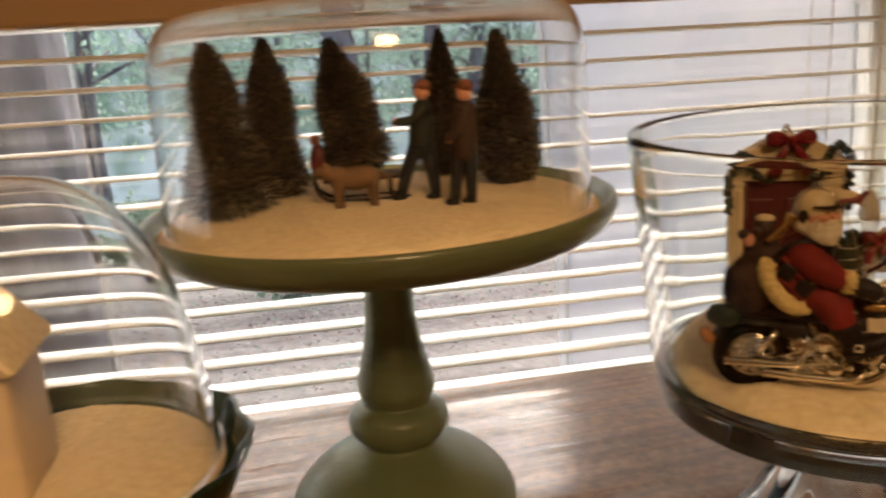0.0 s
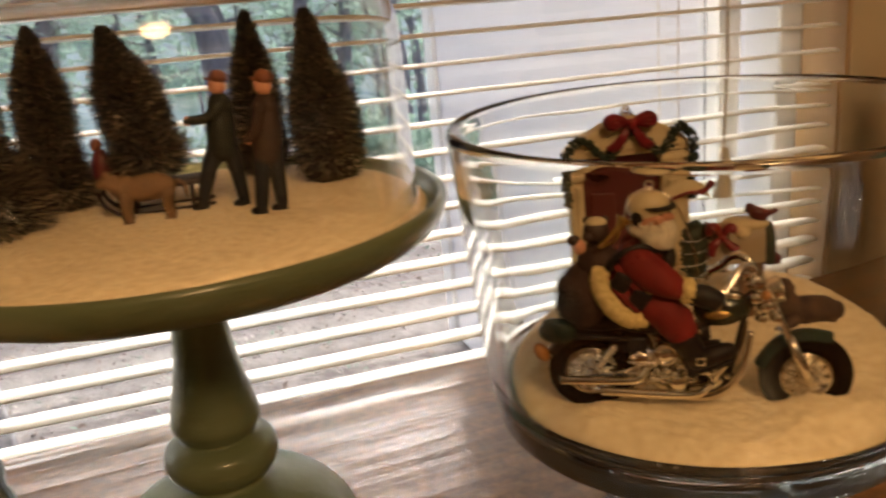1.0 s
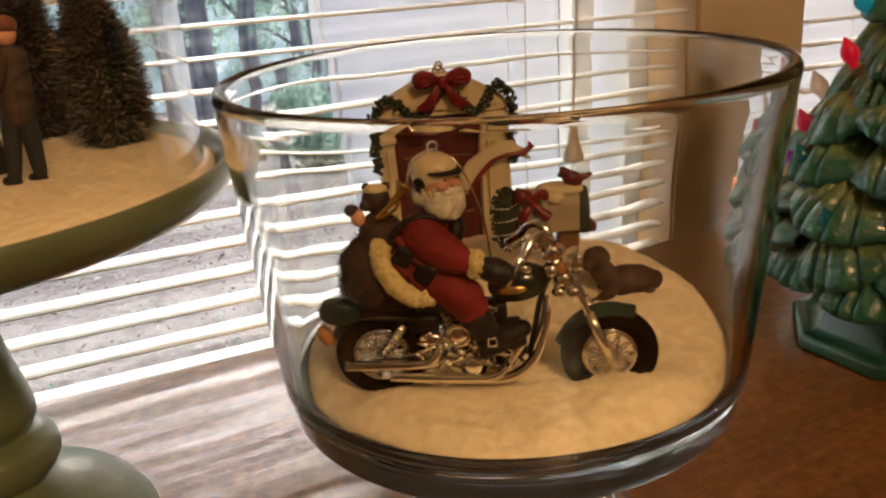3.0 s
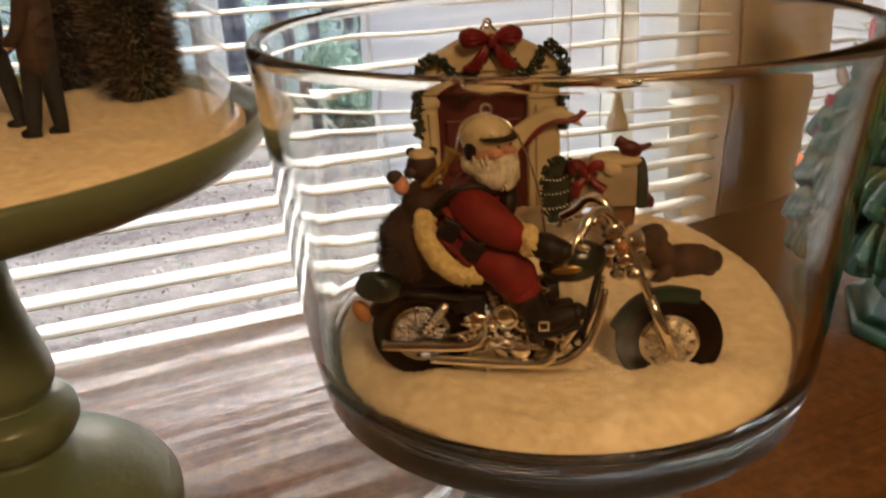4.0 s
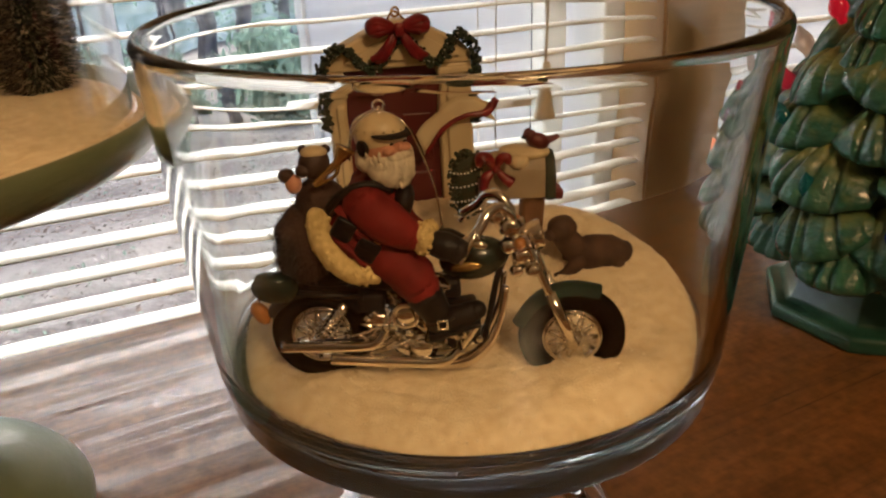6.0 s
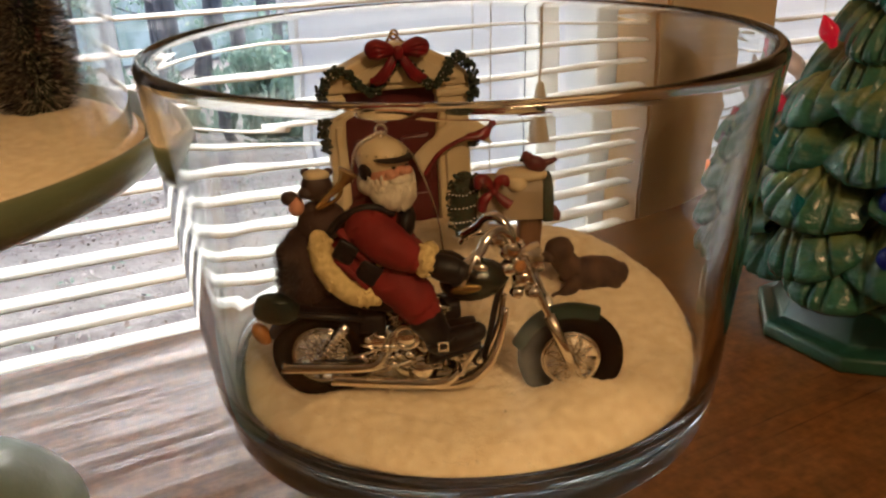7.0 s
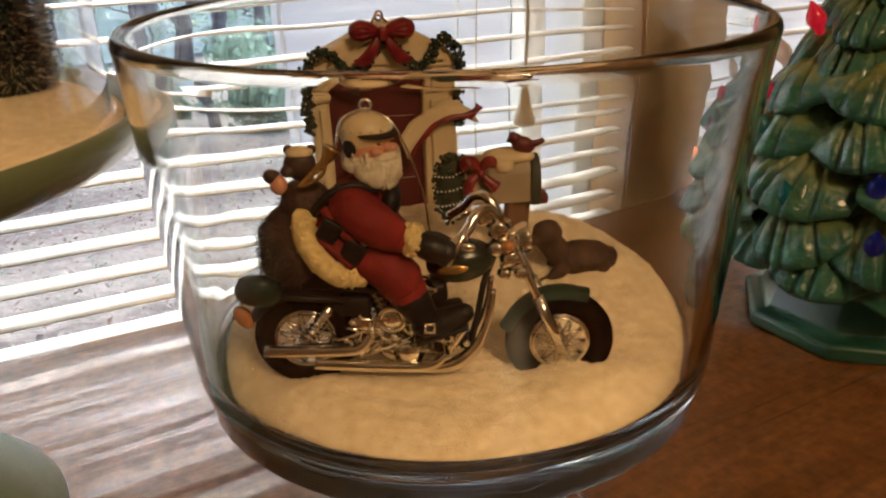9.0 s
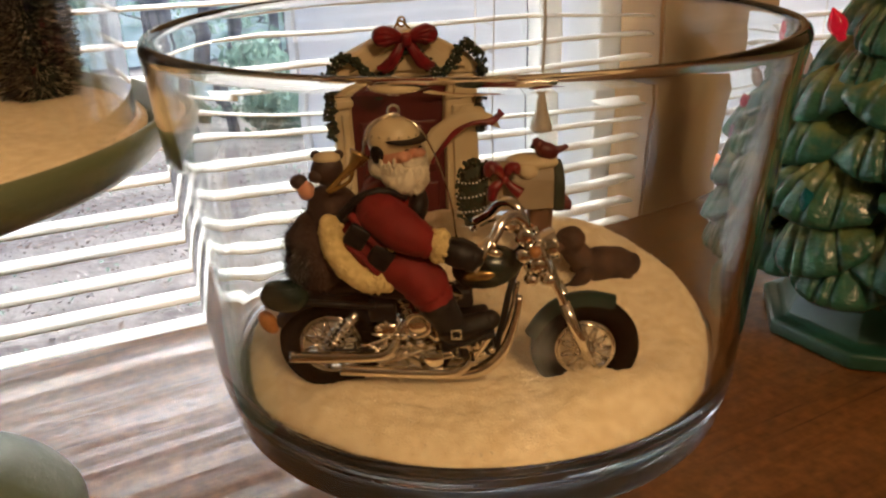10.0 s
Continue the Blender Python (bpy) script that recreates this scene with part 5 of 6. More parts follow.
def build_door_ornament():
    """A resin doorway with pediment, garland, bow and scroll."""
    u = 0.001
    rnd = random.Random(4)
    m = pose(0.285, 0.41, 0.105, 0, 0, -15)
    orn = thing("doorway_ornament", m, "ivory resin doorway ornament with red door, garland and bow", "ornament")
    bm = bmesh.new()
    prism(bm, [(-26, 0), (13.4, 0), (13.4, 76), (-26, 76)], 6, pose(0, 0.004, 0) @ Matrix.Scale(u, 4))
    part("door", bm, DOORRED, orn, "dark red panelled door", smooth=False)
    for cx in (-16, 3.6):
        for cz, h in ((18, 24), (48, 26)):
            bm = block(bmesh.new(), (cx * u, 0.0002, cz * u), (13 * u, 2.2 * u, h * u), bevel=0.0009)
            part("door_panel", bm, DOORRED, orn, smooth=False)
    for x, w in ((-29.6, 7.4), (20.4, 14.4)):
        bm = block(bmesh.new(), (x * u, 0.0008, 38 * u), (w * u, 8.5 * u, 75 * u), bevel=0.0012)
        block(bm, ((x + 0.8) * u, -0.0042, 37 * u), ((w - 4) * u, 2 * u, 62 * u), bevel=0.0008)
        block(bm, (x * u, 0.0002, 3 * u), ((w + 1.6) * u, 10 * u, 6 * u), bevel=0.001)
        block(bm, (x * u, 0.0002, 72.4 * u), ((w + 1.2) * u, 9.6 * u, 3 * u), bevel=0.0008)
        part("pilaster", bm, IVORY, orn, smooth=False)
    bm = bmesh.new()
    prism(bm, [(-34, 75.5), (27.5, 75.5), (27.5, 79), (23, 84), (8, 92), (-2, 94.5), (-12, 92), (-29, 84), (-34, 79)], 11, pose(0, 0.001, 0) @ Matrix.Scale(u, 4))
    bmesh.ops.bevel(bm, geom=list(bm.edges), offset=0.0011, segments=2, profile=0.5, affect="EDGES")
    prism(bm, [(-26, 79), (22, 79), (6, 88), (-2, 90), (-10, 88)], 2, pose(0, -0.0055, 0) @ Matrix.Scale(u, 4))
    part("pediment", bm, IVORY, orn, "ivory pediment", smooth=False)
    bm = bmesh.new()
    arch = lambda x0, x1, z0, up, n: [(x0 + (x1 - x0) * k / (n - 1), -7.5, z0 + up * math.sin(math.pi * k / (n - 1))) for k in range(n)]
    pts = arch(-35, -20, 79, 6.5, 9) + arch(-11, 6, 79.5, 8, 11) + arch(15, 28, 80, 8, 9) + arch(-20, -11, 79, -2.5, 5) + arch(6, 15, 80, -3, 6)
    pts += [(-35 + 0.5 * math.sin(k), -6, 78 - 2.4 * k) for k in range(1, 10)] + [(28 + 0.5 * math.sin(k), -6, 79 - 2.4 * k) for k in range(1, 11)]
    cluster(bm, [(a * u, b * u, c * u) for a, b, c in pts], 2.5 * u, 22, rnd, (0, 0, 0, 0, 0, 1))
    part("garland", bm, [LEAFGREEN, FROST], orn, "dark green garland with frosted tips")
    bx, bz = -4.2, 91.6
    bow = part("bow", block(bmesh.new(), (bx * u, -11.4 * u, bz * u), (4 * u, 4.6 * u, 5.4 * u), (0, 0, 0), 0, 0.0012), BRIGHTRED, orn, "glossy red ribbon bow")
    for s in (-1, 1):
        bm = bmesh.new()
        tube(bm, [((bx + s * 1) * u, -9.4 * u, bz * u), ((bx + s * 4.6) * u, -10.4 * u, (bz + 1.2) * u), ((bx + s * 8.2) * u, -10 * u, (bz + 1.4) * u), ((bx + s * 11.4) * u, -9 * u, (bz + 0.8) * u), ((bx + s * 12.4) * u, -8.6 * u, (bz + 0.5) * u)], [1.4 * u, 3.2 * u, 4.4 * u, 3.4 * u, 1.2 * u], 16, 0, 6)
        for q in (-1, 0, 1):
            tube(bm, [((bx + s * 1.5) * u, -11 * u, (bz + 0.3 * q) * u), ((bx + s * 5) * u, -13.2 * u, (bz + 1.2 + 1.0 * q) * u), ((bx + s * 8.6) * u, -14.0 * u, (bz + 1.4 + 2.0 * q) * u), ((bx + s * 11.2) * u, -12 * u, (bz + 0.8 + 1.6 * q) * u)], [0.4 * u, 0.6 * u, 0.7 * u, 0.4 * u], 6, 0, 5)
        part("loop", bm, BRIGHTRED, bow)
        bm = bmesh.new()
        for k in range(2):
            tube(bm, [((bx + s * (0.6 + k)) * u, -10 * u, (bz - 1) * u), ((bx + s * (3.4 + 1.4 * k)) * u, -10.8 * u, (bz - 6) * u), ((bx + s * (6.2 + 2.2 * k)) * u, -10.2 * u, (bz - 10) * u), ((bx + s * (9.6 + 2.0 * k)) * u, -9.6 * u, (bz - 12.2 + 1.5 * k) * u)], [1.2 * u, 1.7 * u, 2.0 * u, 1.0 * u], 8, 0, 5)
        part("tail", bm, BRIGHTRED, bow)
    bm = ring(bmesh.new(), (-3.2 * u, 0, 97 * u), 1.8 * u, 0.5 * u, (90, 0, 20), 20, 6)
    tube(bm, [(-7 * u, 0, 93 * u), (-4 * u, -1 * u, 97.6 * u), (0.5 * u, 0, 93.6 * u)], 0.5 * u, 6)
    part("hook", bm, BRASS, orn)
    bm = bmesh.new()
    rows = [(1, 46), (6, 53.5), (13, 60.5), (20, 64), (27, 63.5), (32, 60.5)]
    half = (8.0, 8.4, 8.6, 8.2, 7.4, 6.6)
    ups = [bm.verts.new((x * u, (-9 - 0.3 * i) * u, (z + h * 0.5) * u)) for i, ((x, z), h) in enumerate(zip(rows, half))]
    los = [bm.verts.new(((x + 2.6) * u, (-11 - 0.3 * i) * u, (z - h * 0.7) * u)) for i, ((x, z), h) in enumerate(zip(rows, half))]
    for i in range(len(rows) - 1):
        bm.faces.new((ups[i], los[i], los[i + 1], ups[i + 1]))
    bmesh.ops.subdivide_edges(bm, edges=list(bm.edges), cuts=2, use_grid_fill=True, smooth=0.6)
    bmesh.ops.solidify(bm, geom=list(bm.faces), thickness=0.0014)
    part("scroll", bm, IVORY, orn, "ivory paper scroll")
    bm = bmesh.new()
    tube(bm, [(4.4 * u, -11.6 * u, 41.4 * u), (9.4 * u, -11.8 * u, 48.8 * u), (16 * u, -12 * u, 56 * u), (23 * u, -12.3 * u, 60.2 * u), (29 * u, -12.3 * u, 60.4 * u), (36 * u, -11 * u, 65 * u)], [0.9 * u, 1.1 * u, 1.3 * u, 1.4 * u, 2.0 * u, 1.2 * u], 8, 0, 5)
    tube(bm, [(29.5 * u, -12.4 * u, 59 * u), (33 * u, -12.2 * u, 62.4 * u), (34.4 * u, -11.6 * u, 66.4 * u)], [1.8 * u, 1.4 * u, 0.7 * u], 8, 0, 4)
    part("scroll_ribbon", bm, BRIGHTRED, orn, "red ribbon edge")


def build_mailbox():
    u = 0.001
    rnd = random.Random(8)
    m = pose(0.31, 0.34, 0.105, 0, 0, -25)
    box = thing("mailbox_ornament", m, "tan mailbox ornament with snow, wreath and red bird", "ornament")
    bm = block(bmesh.new(), (-9 * u, 4 * u, 17 * u), (9 * u, 8 * u, 36 * u), (0, 4, 0), bevel=0.0014)
    part("post", bm, POSTBROWN, box, "brown wooden post", smooth=False)
    bm = bmesh.new()
    outline = [(-11, 0), (11, 0)] + [(11 * math.cos(radians(a)), 9 + 9 * math.sin(radians(a))) for a in range(0, 181, 15)]
    prism(bm, [(0.62 * x, z) for x, z in outline], 26, pose(-16.5 * u, 3.5 * u, 34.6 * u, 0, 3, 90) @ Matrix.Scale(u, 4))
    bmesh.ops.bevel(bm, geom=list(bm.edges), offset=0.0006, segments=2, profile=0.5, affect="EDGES")
    part("box", bm, TAN, box, "tan mailbox body", smooth=False)
    bm = bmesh.new()
    prism(bm, [(0.7 * x, 1.06 * z - 0.5) for x, z in outline], 4, pose(-2.2 * u, 3.5 * u, 34 * u, 0, 3, 90) @ Matrix.Scale(u, 4))
    bmesh.ops.bevel(bm, geom=list(bm.edges), offset=0.0008, segments=2, profile=0.5, affect="EDGES")
    part("lid", bm, LEAFGREEN, box, "dark green mailbox door")
    bm = block(bmesh.new(), (-1 * u, 2 * u, 35.5 * u), (8 * u, 9 * u, 4 * u), (0, 4, 0), 0, 0.001)
    part("latch_shelf", bm, DOORRED, box)
    bm = blob(bmesh.new(), (-11.5 * u, 3 * u, 52.4 * u), (10 * u, 6.4 * u, 3.2 * u), (0, 3, 0), 0, 0.0012, 150)
    blob(bm, (-14 * u, -1.6 * u, 50 * u), (4 * u, 3 * u, 3 * u), (0, 10, 0), 0, 0.0009, 200)
    part("snow_cap", bm, IVORY, box, "cream snow on top")
    bm = bmesh.new()
    cluster(bm, [((-33.2 + q * 5.4 * math.cos(radians(a))) * u, -1 * u, (42 + q * 11 * math.sin(radians(a))) * u) for q in (0.55, 1.0) for a in range(0, 360, 20)], 2.0 * u, 12, rnd, (0, 0, 0, 0, 0))
    blob(bm, (-33.2 * u, -0.6 * u, 42 * u), (5.4 * u, 2.4 * u, 11.4 * u), mat=0, rough=0.0008, freq=500)
    for z0 in (33, 38, 43, 48):
        for k in range(11):
            f = -1 + 2 * k / 10
            wide = 6.4 * math.sqrt(max(0.0, 1 - ((z0 - 42) / 13) ** 2))
            blob(bm, ((-33.2 + f * wide) * u, (-4.2 + 1.6 * f * f) * u, (z0 + 1.6 * f - 1.4 * (1 - f * f) + 0.4 * rnd.random()) * u), (0.42 * u, 0.42 * u, 0.42 * u), mat=1, sub=1)
    for v in bm.verts:
        v.co = Vector((-33.4 * u, 0, 42.4 * u)) + 1.12 * (v.co - Vector((-33.4 * u, 0, 42.4 * u)))
    part("wreath", bm, [LEAFGREEN, FROST], box, "dark green wreath with white dots")
    bm = bmesh.new()
    for pts, rad in (([(-23.5, 48.5), (-26, 52.5), (-28.5, 53.2), (-29.4, 50)], (0.9, 2.4, 2.6, 1.0)), ([(-23, 48.5), (-21.5, 52.4), (-19.4, 53), (-18.6, 50.6)], (0.9, 2.1, 2.2, 0.9)), ([(-23.6, 48), (-27, 45), (-28, 40.5)], (1.0, 2.2, 1.6)), ([(-22.6, 48), (-20.4, 45), (-17.4, 42.6)], (1.0, 1.9, 2.3))):
        tube(bm, [(x * u, (-5.6 - 0.4 * i) * u, z * u) for i, (x, z) in enumerate(pts)], [q * u for q in rad], 10, 0, 5)
    blob(bm, (-23.2 * u, -6.6 * u, 48.4 * u), (1.6 * u, 1.4 * u, 1.6 * u), mat=0, sub=2)
    part("ribbon", bm, BRIGHTRED, box, "red ribbon bow")
    bm = bmesh.new()
    blob(bm, (-6.5 * u, 1 * u, 57 * u), (4.6 * u, 3 * u, 3.4 * u), (0, 24, 0), 0)
    blob(bm, (-9.6 * u, 1 * u, 59.6 * u), (2.7 * u, 2.4 * u, 2.5 * u), mat=0, sub=2)
    tube(bm, [(-11 * u, 1 * u, 61 * u), (-9.5 * u, 1 * u, 62.5 * u)], [1.3 * u, 0.4 * u], 8, 0)
    tube(bm, [(-4 * u, 1 * u, 57 * u), (-0.5 * u, 1 * u, 57.8 * u), (1.2 * u, 1 * u, 59 * u)], [1.9 * u, 1.3 * u, 1.0 * u], 8, 0)
    blob(bm, (-11.9 * u, -0.4 * u, 59.2 * u), (1.2 * u, 0.8 * u, 0.9 * u), mat=1, sub=1)
    part("bird", bm, [DOORRED, BLACK], box, "dark red bird")


def build_dog():
    u = 0.001
    bm = bmesh.new()
    blob(bm, (-3.5 * u, 0, 8.8 * u), (13 * u, 7 * u, 7.2 * u), (0, 5, 0), 0, 0.0012, 260)
    blob(bm, (4 * u, 0, 7 * u), (6 * u, 6.4 * u, 6.2 * u), mat=0, rough=0.001, freq=230)
    limb(bm, [(-13 * u, 0, 11 * u), (-17 * u, -0.5 * u, 16 * u), (-19.5 * u, -1 * u, 20 * u)], [5.4 * u, 5 * u, 4.6 * u], 0)
    blob(bm, (-18.6 * u, -1 * u, 20 * u), (6 * u, 5.4 * u, 5.4 * u), mat=0, rough=0.0006, freq=260)
    blob(bm, (-23 * u, -3 * u, 18.6 * u), (3.2 * u, 2.8 * u, 2.3 * u), mat=0, sub=2)
    blob(bm, (-24.9 * u, -4 * u, 19.2 * u), (0.9 * u, 0.9 * u, 0.8 * u), mat=1, sub=1)
    for y in (-4.6, 3.4):
        blob(bm, (-17.8 * u, y * u, 19 * u), (2 * u, 1.2 * u, 4.2 * u), (0, 12, 0), 0, sub=2)
        limb(bm, [(-13 * u, y * u, 8 * u), (-17.5 * u, y * u, 3 * u), (-22 * u, y * u, 1.8 * u)], [3.2 * u, 2.4 * u, 2 * u], 0)
        limb(bm, [(3 * u, y * u, 5 * u), (0 * u, y * 1.3 * u, 2 * u), (-4 * u, y * 1.3 * u, 1.8 * u)], [3.6 * u, 2.4 * u, 2 * u], 0)
    tube(bm, [(9 * u, 0, 6 * u), (12 * u, -2 * u, 3 * u), (10 * u, -5 * u, 1.5 * u)], [2.2 * u, 1.8 * u, 1.2 * u], 8, 0)
    ob = part("dog_figurine", bm, [DOGFUR, BLACK], at=pose(0.325, 0.325, 0.1085, 0, 0, -25))
    tagged(ob, "small dark brown dog figurine lying in snow", "figurine")


# ---- ceramic tree ----
TREE = (0.580, 0.374)
BULBS = (("red_bulb", bulb_material("red_bulb_glass", (0.55, 0.012, 0.03), 0.07)), ("pink_bulb", bulb_material("pink_bulb_glass", (0.5, 0.03, 0.05), 0.05)), ("clear_bulb", bulb_material("clear_bulb_glass", (0.8, 0.6, 0.45), 0.02)), ("blue_bulb", bulb_material("blue_bulb_glass", (0.006, 0.012, 0.16), 0.02)), ("green_bulb", bulb_material("green_bulb_glass", (0.01, 0.12, 0.09), 0.03)), ("teal_bulb", bulb_material("teal_bulb_glass", (0.02, 0.3, 0.35), 0.05)), ("purple_bulb", bulb_material("purple_bulb_glass", (0.2, 0.01, 0.16), 0.05)), ("orange_bulb", bulb_material("orange_bulb_glass", (0.8, 0.25, 0.1), 0.25)))


def build_lobe(seed):
    """One drooping branch: a deeply fluted fan that curls down to a thick rounded lip."""
    rnd = random.Random(seed)
    bm = bmesh.new()
    n, k = 16, 44
    creases = [c + rnd.uniform(-0.08, 0.08) for c in rnd.choice(((-0.62, -0.2, 0.12, 0.6), (-0.55, -0.1, 0.35), (-0.7, -0.3, 0.05, 0.3, 0.7)))]
    rows = []
    for i in range(n + 1):
        row = []
        for j in range(k + 1):
            b = -1 + 2 * j / k
            s = i / n * (1 - 0.3 * b * b * abs(b))
            a = 1.2 * s
            x, z = 0.85 * math.sin(a), -1.15 * (1 - math.cos(a))
            wide = 0.14 + 0.48 * math.sin(min(1.0, i / n * 1.05) * math.pi / 2)
            swell = 0.4 * (1 - b * b) * (0.35 + 0.65 * math.sin(math.pi * min(0.75, s) / 1.5))
            groove = -0.11 * min(1.0, 1.6 * s) * sum(math.exp(-((b - c * (0.35 + 0.65 * s)) / 0.055) ** 2) for c in creases)
            d = swell + groove + 0.07 * s * noise.noise(Vector((3 * b, 2.5 * s, seed)))
            row.append(bm.verts.new((x + d * math.sin(a) ** 1.0, wide * b, z + d * math.cos(a) + 0.0)))
        rows.append(row)
    last = rows[-1]
    for dx, dz, sc in ((0.0, -0.1, 0.97), (-0.1, -0.17, 0.88), (-0.28, -0.14, 0.7), (-0.5, 0.1, 0.4)):
        rows.append([bm.verts.new((v.co.x + dx, v.co.y * sc, v.co.z + dz)) for v in last])
    for i in range(len(rows) - 1):
        for j in range(k):
            bm.faces.new((rows[i][j], rows[i + 1][j], rows[i + 1][j + 1], rows[i][j + 1]))
    bmesh.ops.recalc_face_normals(bm, faces=bm.faces)
    if sum(f.normal.z for f in bm.faces) < 0:
        bmesh.ops.reverse_faces(bm, faces=bm.faces)
    return bm


def build_ceramic_tree():
    rnd = random.Random(21)
    tree = thing("ceramic_tree", pose(*TREE, 0), "glossy green ceramic tabletop tree with coloured plastic bulbs", "ceramic tree")
    oct_ = lambda r, z, bm: [bm.verts.new((r / math.cos(radians(22.5)) * math.cos(radians(22.5 + 45 * i)), r / math.cos(radians(22.5)) * math.sin(radians(22.5 + 45 * i)), z)) for i in range(8)]
    bm = bmesh.new()
    loops = [oct_(r, z, bm) for r, z in ((0.0635, 0.0004), (0.0645, 0.002), (0.0645, 0.0085), (0.0625, 0.0105), (0.0575, 0.0108), (0.0545, 0.013), (0.047, 0.036), (0.03, 0.045))]
    for a, b in zip(loops, loops[1:]):
        for i in range(8):
            bm.faces.new((a[i], a[(i + 1) % 8], b[(i + 1) % 8], b[i]))
    bm.faces.new(loops[0][::-1])
    bm.faces.new(loops[-1])
    bmesh.ops.bevel(bm, geom=[e for e in bm.edges], offset=0.0012, segments=2, profile=0.5, affect="EDGES", clamp_overlap=True)
    part("base", bm, TREEBASE, tree, "green octagonal ceramic base", smooth=True, auto=50)
    core = [(0.05, 0.03), (0.064, 0.045), (0.06, 0.07), (0.052, 0.1), (0.044, 0.13), (0.034, 0.165), (0.026, 0.2), (0.018, 0.24), (0.008, 0.28), (0, 0.3)]
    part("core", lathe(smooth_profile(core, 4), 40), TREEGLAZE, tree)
    shapes = []
    for s in range(8):
        me = bpy.data.meshes.new("branch")
        b = build_lobe(s)
        for f in b.faces:
            f.smooth = True
        b.to_mesh(me)
        b.free()
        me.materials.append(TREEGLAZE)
        shapes.append(me)
    tiers = [(0.033, 0.079, 9), (0.052, 0.084, 9), (0.076, 0.079, 8), (0.099, 0.0715, 8), (0.121, 0.064, 7), (0.142, 0.052, 7), (0.164, 0.043, 6), (0.187, 0.037, 6), (0.210, 0.031, 5), (0.233, 0.024, 5), (0.256, 0.018, 4), (0.276, 0.011, 3)]
    for t, (z, r, n) in enumerate(tiers):
        sx, sz = min(0.036, 0.6 * r + 0.012), 0.033
        for i in range(n):
            a = 360 / n * (i + 0.5 * (t % 2)) + rnd.uniform(-7, 7)
            ob = new("branch", shapes[rnd.randrange(8)])
            ob.parent = tree
            s = rnd.uniform(0.84, 1.2)
            ca, sa = math.cos(radians(a)), math.sin(radians(a))
            inner = r - 0.95 * sx * s
            wide = 1.1 * (2 * math.pi * r / n) / 1.24
            ob.matrix_basis = pose(inner * ca, inner * sa, z + 0.92 * sz + rnd.uniform(-0.007, 0.007), rnd.uniform(-14, 14), rnd.uniform(-12, 9), a) @ Matrix.Diagonal((sx * s, wide, sz * s, 1))
    meshes = []
    for name, mat in BULBS:
        b = lathe(smooth_profile([(0, -0.003), (0.0022, -0.003), (0.0028, 0), (0.005, 0.004), (0.0048, 0.008), (0.0024, 0.0125), (0.0006, 0.0155), (0, 0.0157)], 4), 16)
        me = bpy.data.meshes.new(name)
        for f in b.faces:
            f.smooth = True
        b.to_mesh(me)
        b.free()
        me.materials.append(mat)
        meshes.append((name, me))
    for z, az, r, which in BULB_PLACES:
        name, me = meshes[which]
        ob = new(name, me)
        ob.parent = tree
        ob.matrix_basis = pose((r + 0.004) * math.cos(radians(az)), (r + 0.004) * math.sin(radians(az)), z - 0.003, 0, 24, az)


BULB_PLACES = [(0.177, 153, 0.045, 0), (0.155, 128, 0.055, 2), (0.132, 128, 0.061, 1), (0.111, 142, 0.067, 6), (0.118, 151, 0.066, 4), (0.088, 134, 0.075, 7), (0.091, 180, 0.075, 4), (0.102, 211, 0.070, 3), (0.149, 215, 0.053, 0), (0.205, 153, 0.040, 5), (0.076, 213, 0.079, 3), (0.201, 207, 0.040, 6), (0.07, 250, 0.081, 2), (0.12, 255, 0.065, 1), (0.17, 262, 0.047, 4), (0.235, 190, 0.03, 0)]


# ---- outdoors ----
def ground_at(y):
    return GROUND_Z - 0.15 * max(0.0, y - 4.5)


